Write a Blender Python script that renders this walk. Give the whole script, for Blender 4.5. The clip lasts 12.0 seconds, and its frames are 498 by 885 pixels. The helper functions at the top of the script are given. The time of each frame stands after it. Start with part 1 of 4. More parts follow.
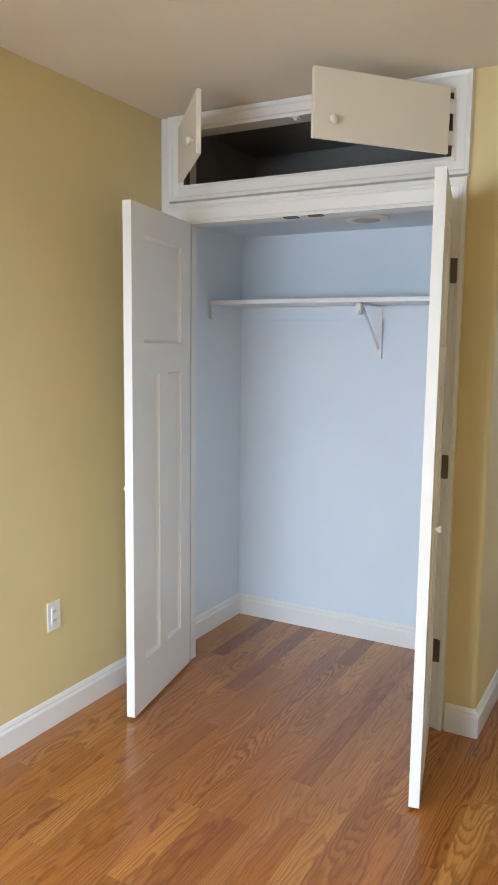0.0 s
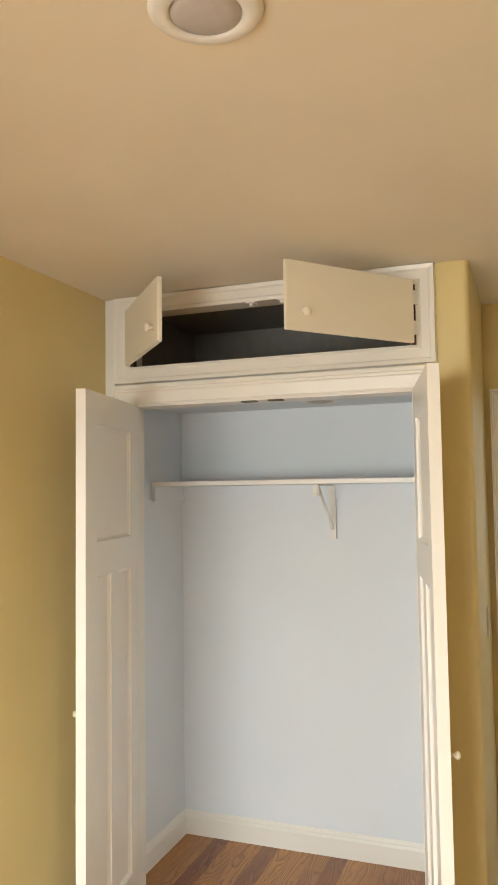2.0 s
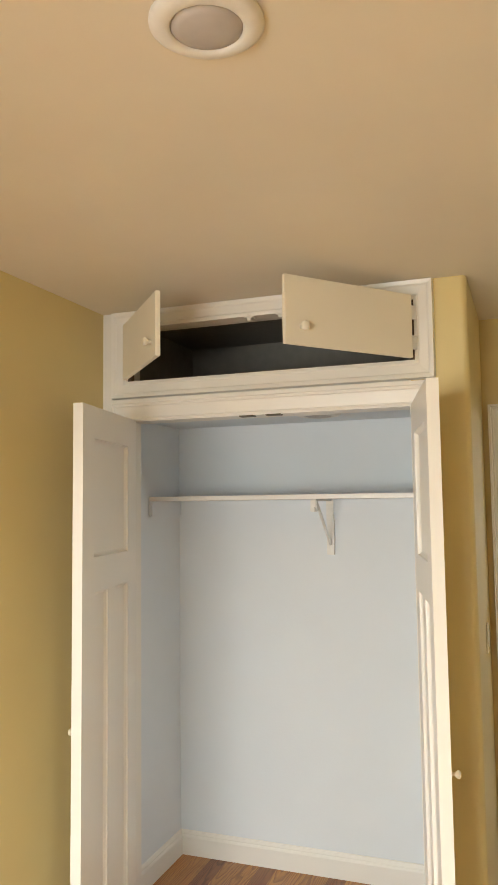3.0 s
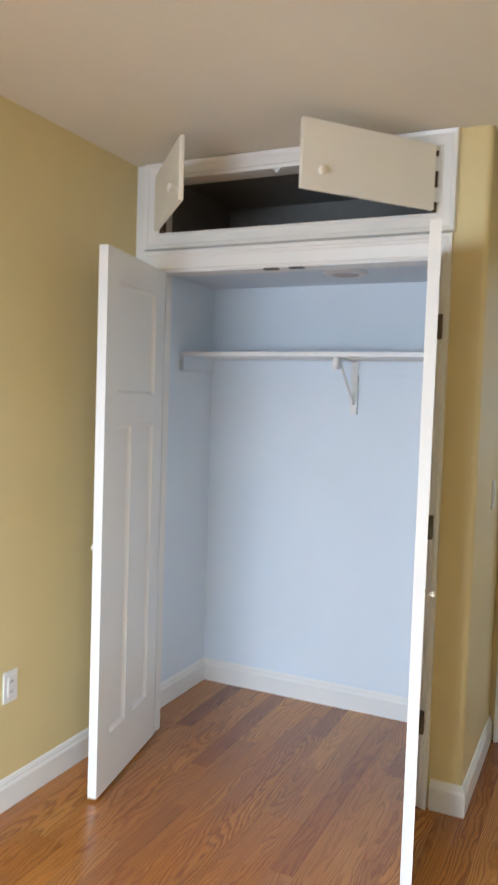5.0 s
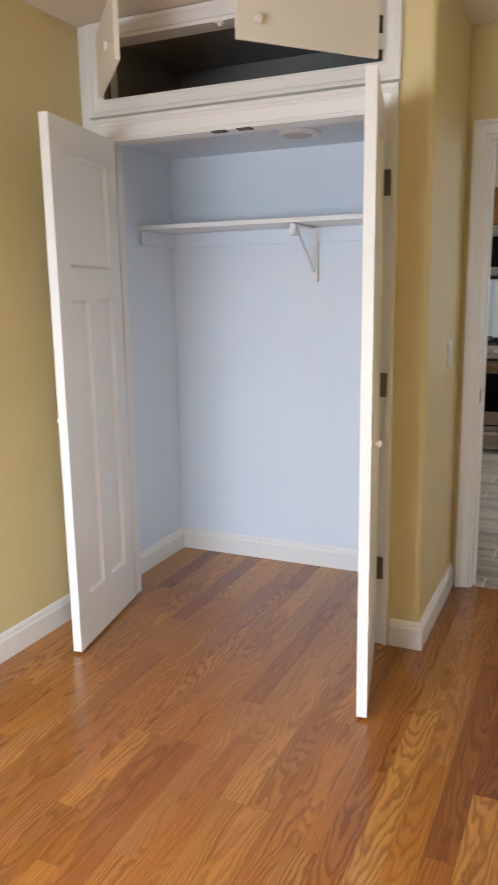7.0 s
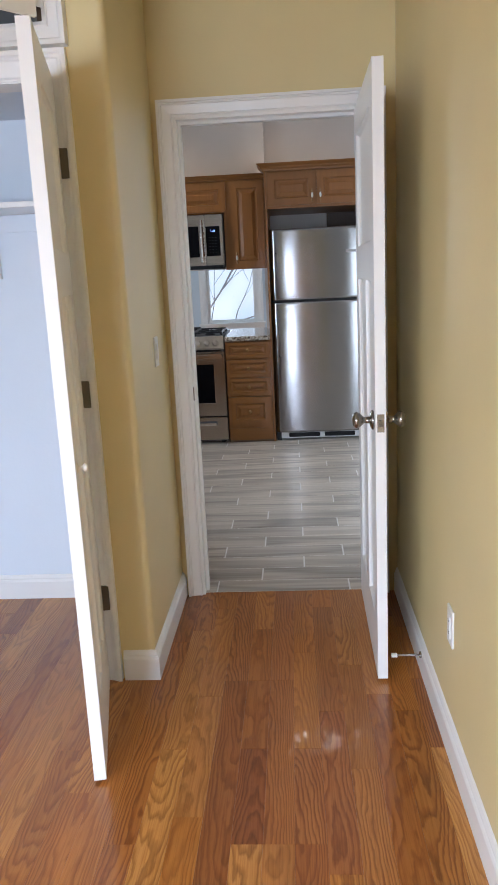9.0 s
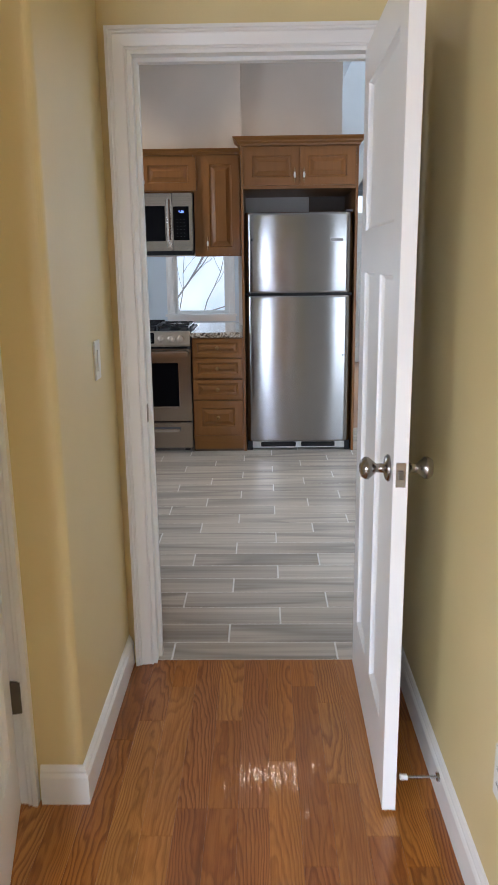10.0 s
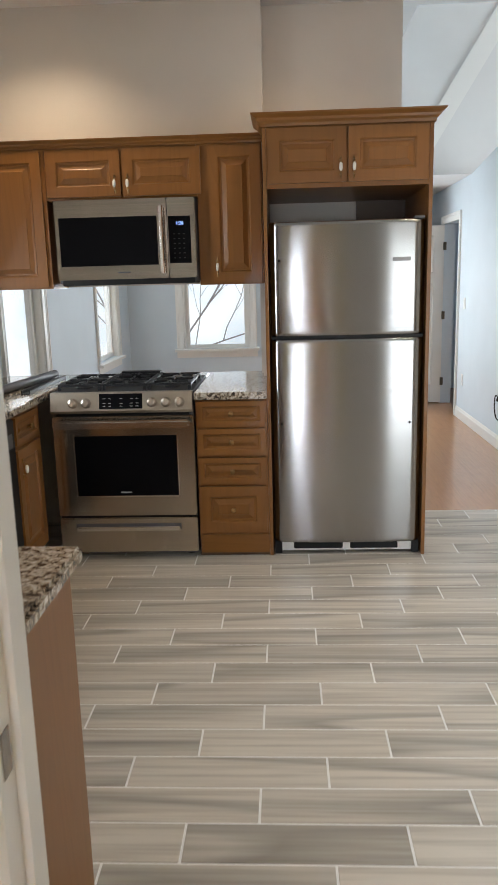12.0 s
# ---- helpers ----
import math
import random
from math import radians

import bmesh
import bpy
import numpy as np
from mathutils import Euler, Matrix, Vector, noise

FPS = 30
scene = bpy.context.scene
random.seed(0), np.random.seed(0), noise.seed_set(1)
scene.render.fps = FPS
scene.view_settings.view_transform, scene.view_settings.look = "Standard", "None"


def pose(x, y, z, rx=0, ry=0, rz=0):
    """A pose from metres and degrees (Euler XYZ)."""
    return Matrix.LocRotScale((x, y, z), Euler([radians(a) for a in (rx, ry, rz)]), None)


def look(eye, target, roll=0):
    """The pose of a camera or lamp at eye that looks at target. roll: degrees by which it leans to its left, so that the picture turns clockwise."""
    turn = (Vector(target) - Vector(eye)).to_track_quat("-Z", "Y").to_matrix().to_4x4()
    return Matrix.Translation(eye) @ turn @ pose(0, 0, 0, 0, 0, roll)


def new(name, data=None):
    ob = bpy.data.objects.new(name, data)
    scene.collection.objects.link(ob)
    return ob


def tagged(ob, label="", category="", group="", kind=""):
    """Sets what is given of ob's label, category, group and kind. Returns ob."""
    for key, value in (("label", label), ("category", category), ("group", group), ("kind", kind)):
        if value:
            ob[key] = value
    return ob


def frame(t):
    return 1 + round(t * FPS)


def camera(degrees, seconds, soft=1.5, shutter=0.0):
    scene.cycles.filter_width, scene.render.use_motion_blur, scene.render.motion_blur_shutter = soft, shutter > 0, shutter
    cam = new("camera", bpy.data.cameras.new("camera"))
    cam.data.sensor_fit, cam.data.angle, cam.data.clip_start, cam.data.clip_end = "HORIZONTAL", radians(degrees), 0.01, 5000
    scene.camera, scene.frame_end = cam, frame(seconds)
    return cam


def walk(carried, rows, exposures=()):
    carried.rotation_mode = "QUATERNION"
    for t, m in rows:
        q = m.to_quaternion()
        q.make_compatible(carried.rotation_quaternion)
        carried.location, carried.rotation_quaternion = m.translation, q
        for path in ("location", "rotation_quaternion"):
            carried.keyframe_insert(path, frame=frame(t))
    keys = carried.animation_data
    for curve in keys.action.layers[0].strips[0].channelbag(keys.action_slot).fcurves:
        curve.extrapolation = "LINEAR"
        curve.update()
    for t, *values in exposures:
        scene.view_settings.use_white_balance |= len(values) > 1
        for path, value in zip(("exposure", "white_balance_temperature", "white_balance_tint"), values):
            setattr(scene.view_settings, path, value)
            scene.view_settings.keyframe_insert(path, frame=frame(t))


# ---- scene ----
cam = camera(36.4, 12.0, shutter=0.25)
PATH = [
    (0, (0.07, -0.059, 1.516), (-0.889, 1.678, 1.26), 0.7),
    (0.5, (0.058, -0.057, 1.512), (-0.818, 1.724, 1.265), 1.7),
    (1, (-0.038, 0.011, 1.578), (-0.837, 1.835, 1.388), 2.4),
    (1.5, (-0.223, 0.061, 1.673), (-0.951, 1.924, 1.689), -0.5),
    (2, (-0.308, 0.057, 1.692), (-1.007, 1.926, 1.817), -0.8),
    (2.5, (-0.32, 0.06, 1.692), (-1.007, 1.931, 1.859), -0.7),
    (4.5, (-0.214, 0.081, 1.605), (-0.954, 1.938, 1.656), -0.2),
    (5, (-0.09, 0.014, 1.504), (-0.939, 1.821, 1.395), 1.9),
    (5.5, (-0.053, -0.029, 1.449), (-1.262, 1.537, 1.154), 2.6),
    (6, (-0.038, -0.04, 1.431), (-1.393, 1.396, 1.112), 0.8),
    (6.5, (-0.005, -0.034, 1.438), (-1.1, 1.594, 1.047), 0.3),
    (7, (0.066, -0.011, 1.429), (-0.749, 1.772, 1.031), -0.9),
    (7.5, (0.097, -0.007, 1.433), (-0.46, 1.867, 1.013), -1.3),
    (9.5, (0.021, 0.637, 1.437), (-0.048, 2.585, 0.991), -2.1),
    (10, (-0.007, 1.052, 1.432), (-0.044, 2.997, 0.964), -0.7),
    (10.5, (-0.073, 1.487, 1.457), (-0.093, 3.437, 1.014), -0.8),
    (11, (-0.079, 1.94, 1.456), (-0.093, 3.893, 1.028), -0.3),
    (11.5, (-0.069, 2.369, 1.458), (-0.121, 4.322, 1.03), -0.6),
    (12, (-0.054, 2.778, 1.482), (-0.153, 4.732, 1.064), -1.5),
]
EXPO = [(0, -0.05, 6000, 5), (1.2, -0.05, 6000, 6), (2.0, -0.03, 8200, 6), (2.7, -0.05, 8400, 6), (4.3, -0.08, 7400, 7), (5.0, 0, 6000, 6), (5.5, 0.12, 5400, 4), (6.0, 0.0, 6800, 8), (6.5, 0.0, 7000, 11), (7.1, -0.03, 6300, 10), (9.5, 0.14, 5800, 12), (10.5, 0.18, 6100, 12), (11.2, 0.16, 6400, 11), (12, 0.24, 6800, 10)]
walk(cam, [(t, look(eye, target, roll)) for t, eye, target, roll in PATH], EXPO)

# ---- world, lamps ----
world = bpy.data.worlds.new("sky")
scene.world = world
world.use_nodes = True
wn = world.node_tree
sky = wn.nodes.new("ShaderNodeTexSky")
sky.sky_type, sky.sun_disc, sky.sun_elevation, sky.sun_rotation = "NISHITA", False, radians(38), radians(200)
wn.links.new(sky.outputs[0], wn.nodes["Background"].inputs[0])
wn.nodes["Background"].inputs[1].default_value = 0.12


def area(name, at, target, w, h, power, color, spread=180):
    data = bpy.data.lights.new(name, "AREA")
    data.shape, data.size, data.size_y, data.energy, data.color = "RECTANGLE", w, h, power, color
    data.spread = radians(spread)
    ob = new(name, data)
    ob.matrix_world = look(at, target)
    return ob


def bulb(name, at, power, color, radius=0.06):
    data = bpy.data.lights.new(name, "SPOT")
    data.energy, data.color, data.shadow_soft_size, data.spot_size, data.spot_blend = power, color, radius, radians(132), 0.8
    ob = new(name, data)
    ob.matrix_world = look(at, (at[0], at[1] + 0.001, 0))
    return ob


DAY = (0.80, 0.90, 1.0)
WARM = (1.0, 0.80, 0.58)
area("window_light_bedroom", (-1.2, -2.21, 1.2), (-1.2, 1.5, -1.0), 1.35, 1.4, 92, (0.745, 0.842, 1.0), 125)
# Two unseen fill lamps, added to brighten the side walls.
area("fill_light_bedroom_right", (0.49, -0.2, 1.2), (-1.99, 0.8, 0.0), 0.8, 1.4, 18, (0.755, 0.842, 1.0), 95)
area("fill_light_bedroom_side", (-2.0, -0.2, 1.2), (0.47, 2.0, 0.1), 0.8, 1.4, 27, (0.755, 0.842, 1.0), 130)
# Unseen lamps, added for kitchen daylight and the fridge's bright vertical bands.
area("unseen_light_kitchen_near", (1.5, 3.70, 1.1), (1.3, 7, 0.9), 0.75, 1.9, 19, DAY)
area("unseen_light_kitchen_left", (-2.01, 5.95, 1.6), (0, 5.2, 0.6), 0.6, 1.1, 26, DAY)
# Fill lamp added out of view behind the fridge, for dining room and hall.
area("fill_light_dining", (0.2, 11.58, 1.4), (0.9, 9.2, 1.2), 0.8, 1.3, 52, DAY)
area("window_light_side", (-1.97, 10.525, 1.58), (1.4, 11.8, 1.1), 0.8, 1.6, 7, DAY)
# Unseen lamp, added to brighten the hall gable.
area("unseen_light_living", (4.38, 9.6, 1.9), (1.2, 10.3, 2.6), 1.4, 1.6, 85, DAY)
# The last can is unseen, added only for more kitchen light.
CANS = [(-1.35, 6.82), (0.07, 6.85), (0.95, 6.45), (1.7, 5.0)]
for (cx, cy), power in zip(CANS, (46, 18, 24, 26)):
    bulb("can_light", (cx, cy, 2.99), power, WARM)


# ---- materials ----
def shader(name, rough=0.5, metal=0.0, coat=0.0, spec=0.5):
    m = bpy.data.materials.new(name)
    m.use_nodes = True
    n = m.node_tree
    p = n.nodes["Principled BSDF"]
    p.inputs["Roughness"].default_value, p.inputs["Metallic"].default_value = rough, metal
    p.inputs["Coat Weight"].default_value, p.inputs["Specular IOR Level"].default_value = coat, spec
    p.inputs["Coat Roughness"].default_value = 0.11
    return m, n, p


def coords(n, scale=(1, 1, 1), shift=False):
    tc = n.nodes.new("ShaderNodeTexCoord")
    mp = n.nodes.new("ShaderNodeMapping")
    mp.inputs["Scale"].default_value = scale
    n.links.new(tc.outputs["Object"], mp.inputs["Vector"])
    if shift:
        info = n.nodes.new("ShaderNodeObjectInfo")
        mul = n.nodes.new("ShaderNodeVectorMath")
        mul.operation = "SCALE"
        mul.inputs[0].default_value = (13.7, 31.1, 7.3)
        n.links.new(info.outputs["Random"], mul.inputs["Scale"])
        n.links.new(mul.outputs[0], mp.inputs["Location"])
    return mp.outputs[0]


def noisy(n, vec, scale, detail=3, rough=0.5, distort=0.0):
    t = n.nodes.new("ShaderNodeTexNoise")
    t.inputs["Scale"].default_value, t.inputs["Detail"].default_value = scale, detail
    t.inputs["Roughness"].default_value, t.inputs["Distortion"].default_value = rough, distort
    n.links.new(vec, t.inputs["Vector"])
    return t.outputs["Fac"]


def ramp(n, fac, stops):
    r = n.nodes.new("ShaderNodeValToRGB")
    while len(r.color_ramp.elements) < len(stops):
        r.color_ramp.elements.new(0.5)
    for e, (pos, c) in zip(r.color_ramp.elements, stops):
        e.position, e.color = pos, (*c, 1)
    n.links.new(fac, r.inputs[0])
    return r.outputs[0]


def mixed(n, kind, fac, a, b):
    m = n.nodes.new("ShaderNodeMix")
    m.data_type, m.blend_type = "RGBA", kind
    if isinstance(fac, (int, float)):
        m.inputs[0].default_value = fac
    else:
        n.links.new(fac, m.inputs[0])
    n.links.new(a, m.inputs[6])
    n.links.new(b, m.inputs[7])
    return m.outputs[2]


def bumped(n, p, height, strength, distance=0.01):
    b = n.nodes.new("ShaderNodeBump")
    b.inputs["Strength"].default_value, b.inputs["Distance"].default_value = strength, distance
    n.links.new(height, b.inputs["Height"])
    n.links.new(b.outputs[0], p.inputs["Normal"])
    return b


def paint(name, color, rough=0.55, var=0.05, tex=90, strength=0.08):
    m, n, p = shader(name, rough)
    v = coords(n)
    lo = tuple(c * (1 - var) for c in color)
    hi = tuple(min(1, c * (1 + var)) for c in color)
    n.links.new(ramp(n, noisy(n, v, 2.3, 4), [(0.3, lo), (0.7, hi)]), p.inputs["Base Color"])
    bumped(n, p, noisy(n, v, tex, 3), strength, 0.004)
    return m


def plain(name, color, rough=0.5, metal=0.0, coat=0.0):
    m, n, p = shader(name, rough, metal, coat)
    v = coords(n)
    n.links.new(ramp(n, noisy(n, v, 25, 3), [(0.3, tuple(c * 0.9 for c in color)), (0.7, color)]), p.inputs["Base Color"])
    return m


def wood(name, tints, axis, grain_dark, rough=0.2, coat=0.4, scale=1.0, wave=0.0, contrast=0.55, count=13.0):
    """Boards with grain along the given axis; each board takes its own tone."""
    m, n, p = shader(name, rough, coat=coat)
    stretch = [10.0 * scale] * 3
    stretch[axis] = 1.0 * scale
    v = coords(n, stretch, True)
    fine = [120.0 * scale] * 3
    fine[axis] = 3.5 * scale
    vf = coords(n, fine, True)
    field = noisy(n, v, 1.0, 1.2, 0.3, 0.15)
    mul = n.nodes.new("ShaderNodeMath")
    mul.operation = "MULTIPLY"
    mul.inputs[1].default_value = count
    n.links.new(field, mul.inputs[0])
    fr = n.nodes.new("ShaderNodeMath")
    fr.operation = "FRACT"
    n.links.new(mul.outputs[0], fr.inputs[0])
    rings = ramp(n, fr.outputs[0], [(0.0, (1.0,) * 3), (0.55, (0.96,) * 3), (0.86, (1 - contrast,) * 3), (1.0, (1.0,) * 3)])
    pores = ramp(n, noisy(n, vf, 1.0, 3, 0.6), [(0.35, grain_dark), (0.6, (1, 1, 1))])
    info = n.nodes.new("ShaderNodeObjectInfo")
    base = ramp(n, info.outputs["Random"], [(i / max(1, len(tints) - 1), c) for i, c in enumerate(tints)])
    c = mixed(n, "MULTIPLY", 0.8, base, rings)
    c = mixed(n, "MULTIPLY", 0.6, c, pores)
    n.links.new(c, p.inputs["Base Color"])
    h = noisy(n, coords(n, (1, 1, 1), True), 9.0, 2) if wave else noisy(n, vf, 1.0, 2)
    bumped(n, p, h, wave or 0.05, 0.01 if wave else 0.002)
    return m


def math_node(n, op, a, b=None):
    m = n.nodes.new("ShaderNodeMath")
    m.operation = op
    for k, v in enumerate((a, b)):
        if isinstance(v, (int, float)):
            m.inputs[k].default_value = v
        elif v is not None:
            n.links.new(v, m.inputs[k])
    return m.outputs[0]


def make_oak():
    """Red oak strips: each board has its own tone and its own cut through the growth rings."""
    m, n, p = shader("oak strip floor", 0.32, coat=0.5, spec=0.3)
    p.inputs["Coat Roughness"].default_value = 0.05
    info = n.nodes.new("ShaderNodeObjectInfo")
    rnd = info.outputs["Random"]
    rnd_b = math_node(n, "FRACT", math_node(n, "MULTIPLY", rnd, 37.3))
    rnd_c = math_node(n, "FRACT", math_node(n, "MULTIPLY", rnd, 113.7))
    rnd_d = math_node(n, "FRACT", math_node(n, "MULTIPLY", rnd, 59.1))
    tc = n.nodes.new("ShaderNodeTexCoord")
    sp = n.nodes.new("ShaderNodeSeparateXYZ")
    n.links.new(tc.outputs["Object"], sp.inputs[0])
    # heart of the board, somewhere across or beyond its width
    off = math_node(n, "MULTIPLY", math_node(n, "SUBTRACT", rnd_b, 0.5), 0.13)
    dx = math_node(n, "SUBTRACT", sp.outputs["X"], off)
    bow = math_node(n, "MULTIPLY", math_node(n, "MULTIPLY", dx, dx), 900.0)
    run = math_node(n, "MULTIPLY", sp.outputs["Y"], math_node(n, "MULTIPLY", math_node(n, "SUBTRACT", rnd_c, 0.5), 20.0))
    slow = math_node(n, "MULTIPLY", noisy(n, coords(n, (11, 2.4, 11), True), 1.0, 2, 0.45), 7.5)
    wob = math_node(n, "MULTIPLY", noisy(n, coords(n, (60, 16, 60), True), 1.0, 2, 0.5), 0.9)
    rings = math_node(n, "FRACT", math_node(n, "ADD", math_node(n, "ADD", bow, run), math_node(n, "ADD", slow, wob)))
    late = ramp(n, rings, [(0.0, (0.46, 0.36, 0.28)), (0.18, (1.0, 1.0, 1.0)), (0.55, (0.97, 0.94, 0.9)), (0.82, (0.60, 0.49, 0.38)), (1.0, (0.42, 0.32, 0.25))])
    vf = coords(n, (210, 5, 210), True)
    pores = noisy(n, vf, 1.0, 3, 0.6)
    pore_c = ramp(n, pores, [(0.34, (0.60, 0.46, 0.34)), (0.56, (1, 1, 1))])
    base = ramp(n, rnd, [(0.0, (0.51, 0.212, 0.040)), (0.14, (0.37, 0.132, 0.030)), (0.28, (0.57, 0.268, 0.066)), (0.42, (0.47, 0.185, 0.034)), (0.56, (0.29, 0.098, 0.026)), (0.70, (0.53, 0.232, 0.046)), (0.84, (0.40, 0.152, 0.042)), (1.0, (0.59, 0.29, 0.074))])
    blotch = ramp(n, noisy(n, coords(n, (9, 1.6, 9), True), 1.0, 3, 0.55), [(0.3, (0.80, 0.74, 0.70)), (0.65, (1.06, 1.04, 1.0))])
    c = mixed(n, "MULTIPLY", 0.9, base, blotch)
    figure = math_node(n, "ADD", math_node(n, "MULTIPLY", rnd_d, 0.46), 0.38)
    c = mixed(n, "MULTIPLY", figure, c, late)
    c = mixed(n, "MULTIPLY", 0.5, c, pore_c)
    n.links.new(c, p.inputs["Base Color"])
    wave = noisy(n, coords(n, (38, 9, 38), True), 1.0, 2)
    h = math_node(n, "ADD", math_node(n, "MULTIPLY", wave, 1.0), math_node(n, "ADD", math_node(n, "MULTIPLY", rings, 0.10), math_node(n, "MULTIPLY", pores, 0.12)))
    b = bumped(n, p, h, 0.22, 0.008)
    n.links.new(b.outputs[0], p.inputs["Coat Normal"])
    return m


YELLOW = paint("yellow wall paint", (0.69, 0.565, 0.285), 0.42, 0.03)
CEIL = paint("ceiling cream white paint", (0.76, 0.70, 0.59), 0.8, 0.03)
CEIL_COOL = paint("flat white ceiling paint", (0.72, 0.71, 0.69), 0.8, 0.03)
WHITE = paint("cool white closet wall paint", (0.72, 0.78, 0.835), 0.6, 0.02)
TRIM = paint("white semi gloss trim paint", (0.80, 0.785, 0.745), 0.32, 0.02, 40, 0.04)
CREAM = paint("cream cabinet paint", (0.80, 0.75, 0.64), 0.4, 0.03, 40, 0.05)
GREIGE = paint("pale greige wall paint", (0.63, 0.585, 0.53), 0.6, 0.03)
PALE = paint("pale blue grey wall paint", (0.63, 0.70, 0.745), 0.6, 0.03)
OAK = make_oak()
OAK_FAR = wood("pale oak floor seen from afar", [(0.50, 0.25, 0.11), (0.46, 0.22, 0.09)], 1, (0.8, 0.7, 0.6), 0.3, 0.4, 1.0, 0.1, 0.12, 12.0)
MAPLE = wood("honey maple cabinet wood", [(0.25, 0.104, 0.027), (0.22, 0.090, 0.023)], 2, (0.95, 0.93, 0.9), 0.36, 0.12, 0.5, 0.0, 0.10)
MAPLE_X = wood("honey maple moulding wood", [(0.24, 0.100, 0.025), (0.215, 0.088, 0.021)], 0, (0.95, 0.93, 0.9), 0.36, 0.12, 0.5, 0.0, 0.10)
for m_ in (MAPLE, MAPLE_X):
    m_.node_tree.nodes["Principled BSDF"].inputs["Specular IOR Level"].default_value = 0.34
DARKWOOD_AND_GAP = plain("dark cabinet recess and shaded gap", (0.10, 0.06, 0.035), 0.5)
TILE = wood("wood look porcelain tile", [(0.62, 0.565, 0.485), (0.53, 0.485, 0.42), (0.66, 0.605, 0.525), (0.575, 0.525, 0.45), (0.49, 0.45, 0.39)], 0, (0.55, 0.53, 0.50), 0.30, 0.0, 0.38, 0.0, 0.5, 5.0)
GROUT = plain("pale grout", (0.88, 0.87, 0.85), 0.9)
SUBFLOOR = plain("dark board gap", (0.10, 0.05, 0.025), 0.6)
BRASS = plain("antique brass", (0.30, 0.18, 0.08), 0.3, 1.0)
NICKEL = plain("satin nickel", (0.30, 0.275, 0.25), 0.26, 1.0)
CHROME = plain("bright handle steel", (0.78, 0.75, 0.72), 0.2, 1.0)
HINGE = plain("aged hinge metal", (0.13, 0.11, 0.08), 0.45, 0.8)
BLACK = plain("black enamel", (0.010, 0.010, 0.011), 0.45)
IRON = plain("cast iron", (0.02, 0.02, 0.022), 0.45)
for m_ in (BLACK, IRON):
    m_.node_tree.nodes["Principled BSDF"].inputs["Specular IOR Level"].default_value = 0.25
BGLASS = plain("black oven glass", (0.004, 0.004, 0.005), 0.05)
BGLASS.node_tree.nodes["Principled BSDF"].inputs["Specular IOR Level"].default_value = 0.1
GREYP = plain("grey plastic", (0.10, 0.10, 0.11), 0.5)
PORC = plain("white porcelain", (0.8, 0.78, 0.72), 0.2)
PLAST = plain("white plastic", (0.82, 0.81, 0.78), 0.35)
LENS = plain("frosted lamp lens", (0.52, 0.49, 0.48), 0.4)
BARK = plain("bare bark", (0.55, 0.5, 0.47), 0.9)
# Dark tone puts the shade inside the overhead cabinet into the colour.
LINING_SHADE = plain("cabinet lining darkened for shade", (0.25, 0.235, 0.21), 0.8)
LETTER = plain("pale lettering", (0.40, 0.40, 0.40), 0.5)
SILVER = plain("silver painted cabinet side", (0.30, 0.295, 0.29), 0.4, 0.5)


def make_steel(name, lo, hi, rough):
    m, n, p = shader(name, rough, 1.0)
    v = coords(n, (1.5, 1.5, 300))
    n.links.new(ramp(n, noisy(n, v, 1.0, 2), [(0.3, lo), (0.7, hi)]), p.inputs["Base Color"])
    p.inputs["Anisotropic"].default_value = 0.95
    p.inputs["Anisotropic Rotation"].default_value = 0.25
    tg = n.nodes.new("ShaderNodeTangent")
    tg.direction_type, tg.axis = "RADIAL", "Z"
    n.links.new(tg.outputs[0], p.inputs["Tangent"])
    return m


STEEL = make_steel("brushed stainless steel", (0.335, 0.33, 0.325), (0.385, 0.378, 0.37), 0.22)
OVEN_STEEL = make_steel("warm brushed appliance steel", (0.45, 0.41, 0.36), (0.53, 0.48, 0.42), 0.17)
RANGE_STEEL = plain("satin range steel", (0.55, 0.49, 0.42), 0.28, 1.0)


def make_granite():
    m, n, p = shader("speckled granite", 0.08, 0.0, 0.3)
    v = coords(n)
    vo = n.nodes.new("ShaderNodeTexVoronoi")
    vo.inputs["Scale"].default_value = 95
    n.links.new(v, vo.inputs["Vector"])
    a = ramp(n, vo.outputs["Distance"], [(0.1, (0.05, 0.045, 0.04)), (0.4, (0.42, 0.36, 0.29)), (0.75, (0.62, 0.57, 0.50))])
    b = ramp(n, noisy(n, v, 48, 4, 0.65, 0.8), [(0.40, (0.06, 0.05, 0.045)), (0.47, (0.45, 0.37, 0.28)), (0.6, (0.80, 0.76, 0.69))])
    n.links.new(mixed(n, "MULTIPLY", 0.55, b, a), p.inputs["Base Color"])
    return m


GRANITE = make_granite()


def glow(name, color, strength):
    m = bpy.data.materials.new(name)
    m.use_nodes = True
    p = m.node_tree.nodes["Principled BSDF"]
    p.inputs["Base Color"].default_value = (*color, 1)
    p.inputs["Emission Color"].default_value = (*color, 1)
    p.inputs["Emission Strength"].default_value = strength
    return m


CANGLOW = glow("lit lamp lens", (1.0, 0.86, 0.68), 14)
LED = glow("blue clock digits", (0.25, 0.4, 1.0), 2.5)
BRIGHT = glow("bright winter haze", (0.9, 0.95, 1.0), 0.8)
bt = BRIGHT.node_tree
bt.links.new(ramp(bt, noisy(bt, coords(bt), 0.45, 6, 0.65), [(0.34, (0.42, 0.50, 0.55)), (0.47, (0.70, 0.80, 0.88)), (0.60, (0.95, 0.98, 1.0))]), bt.nodes["Principled BSDF"].inputs["Emission Color"])


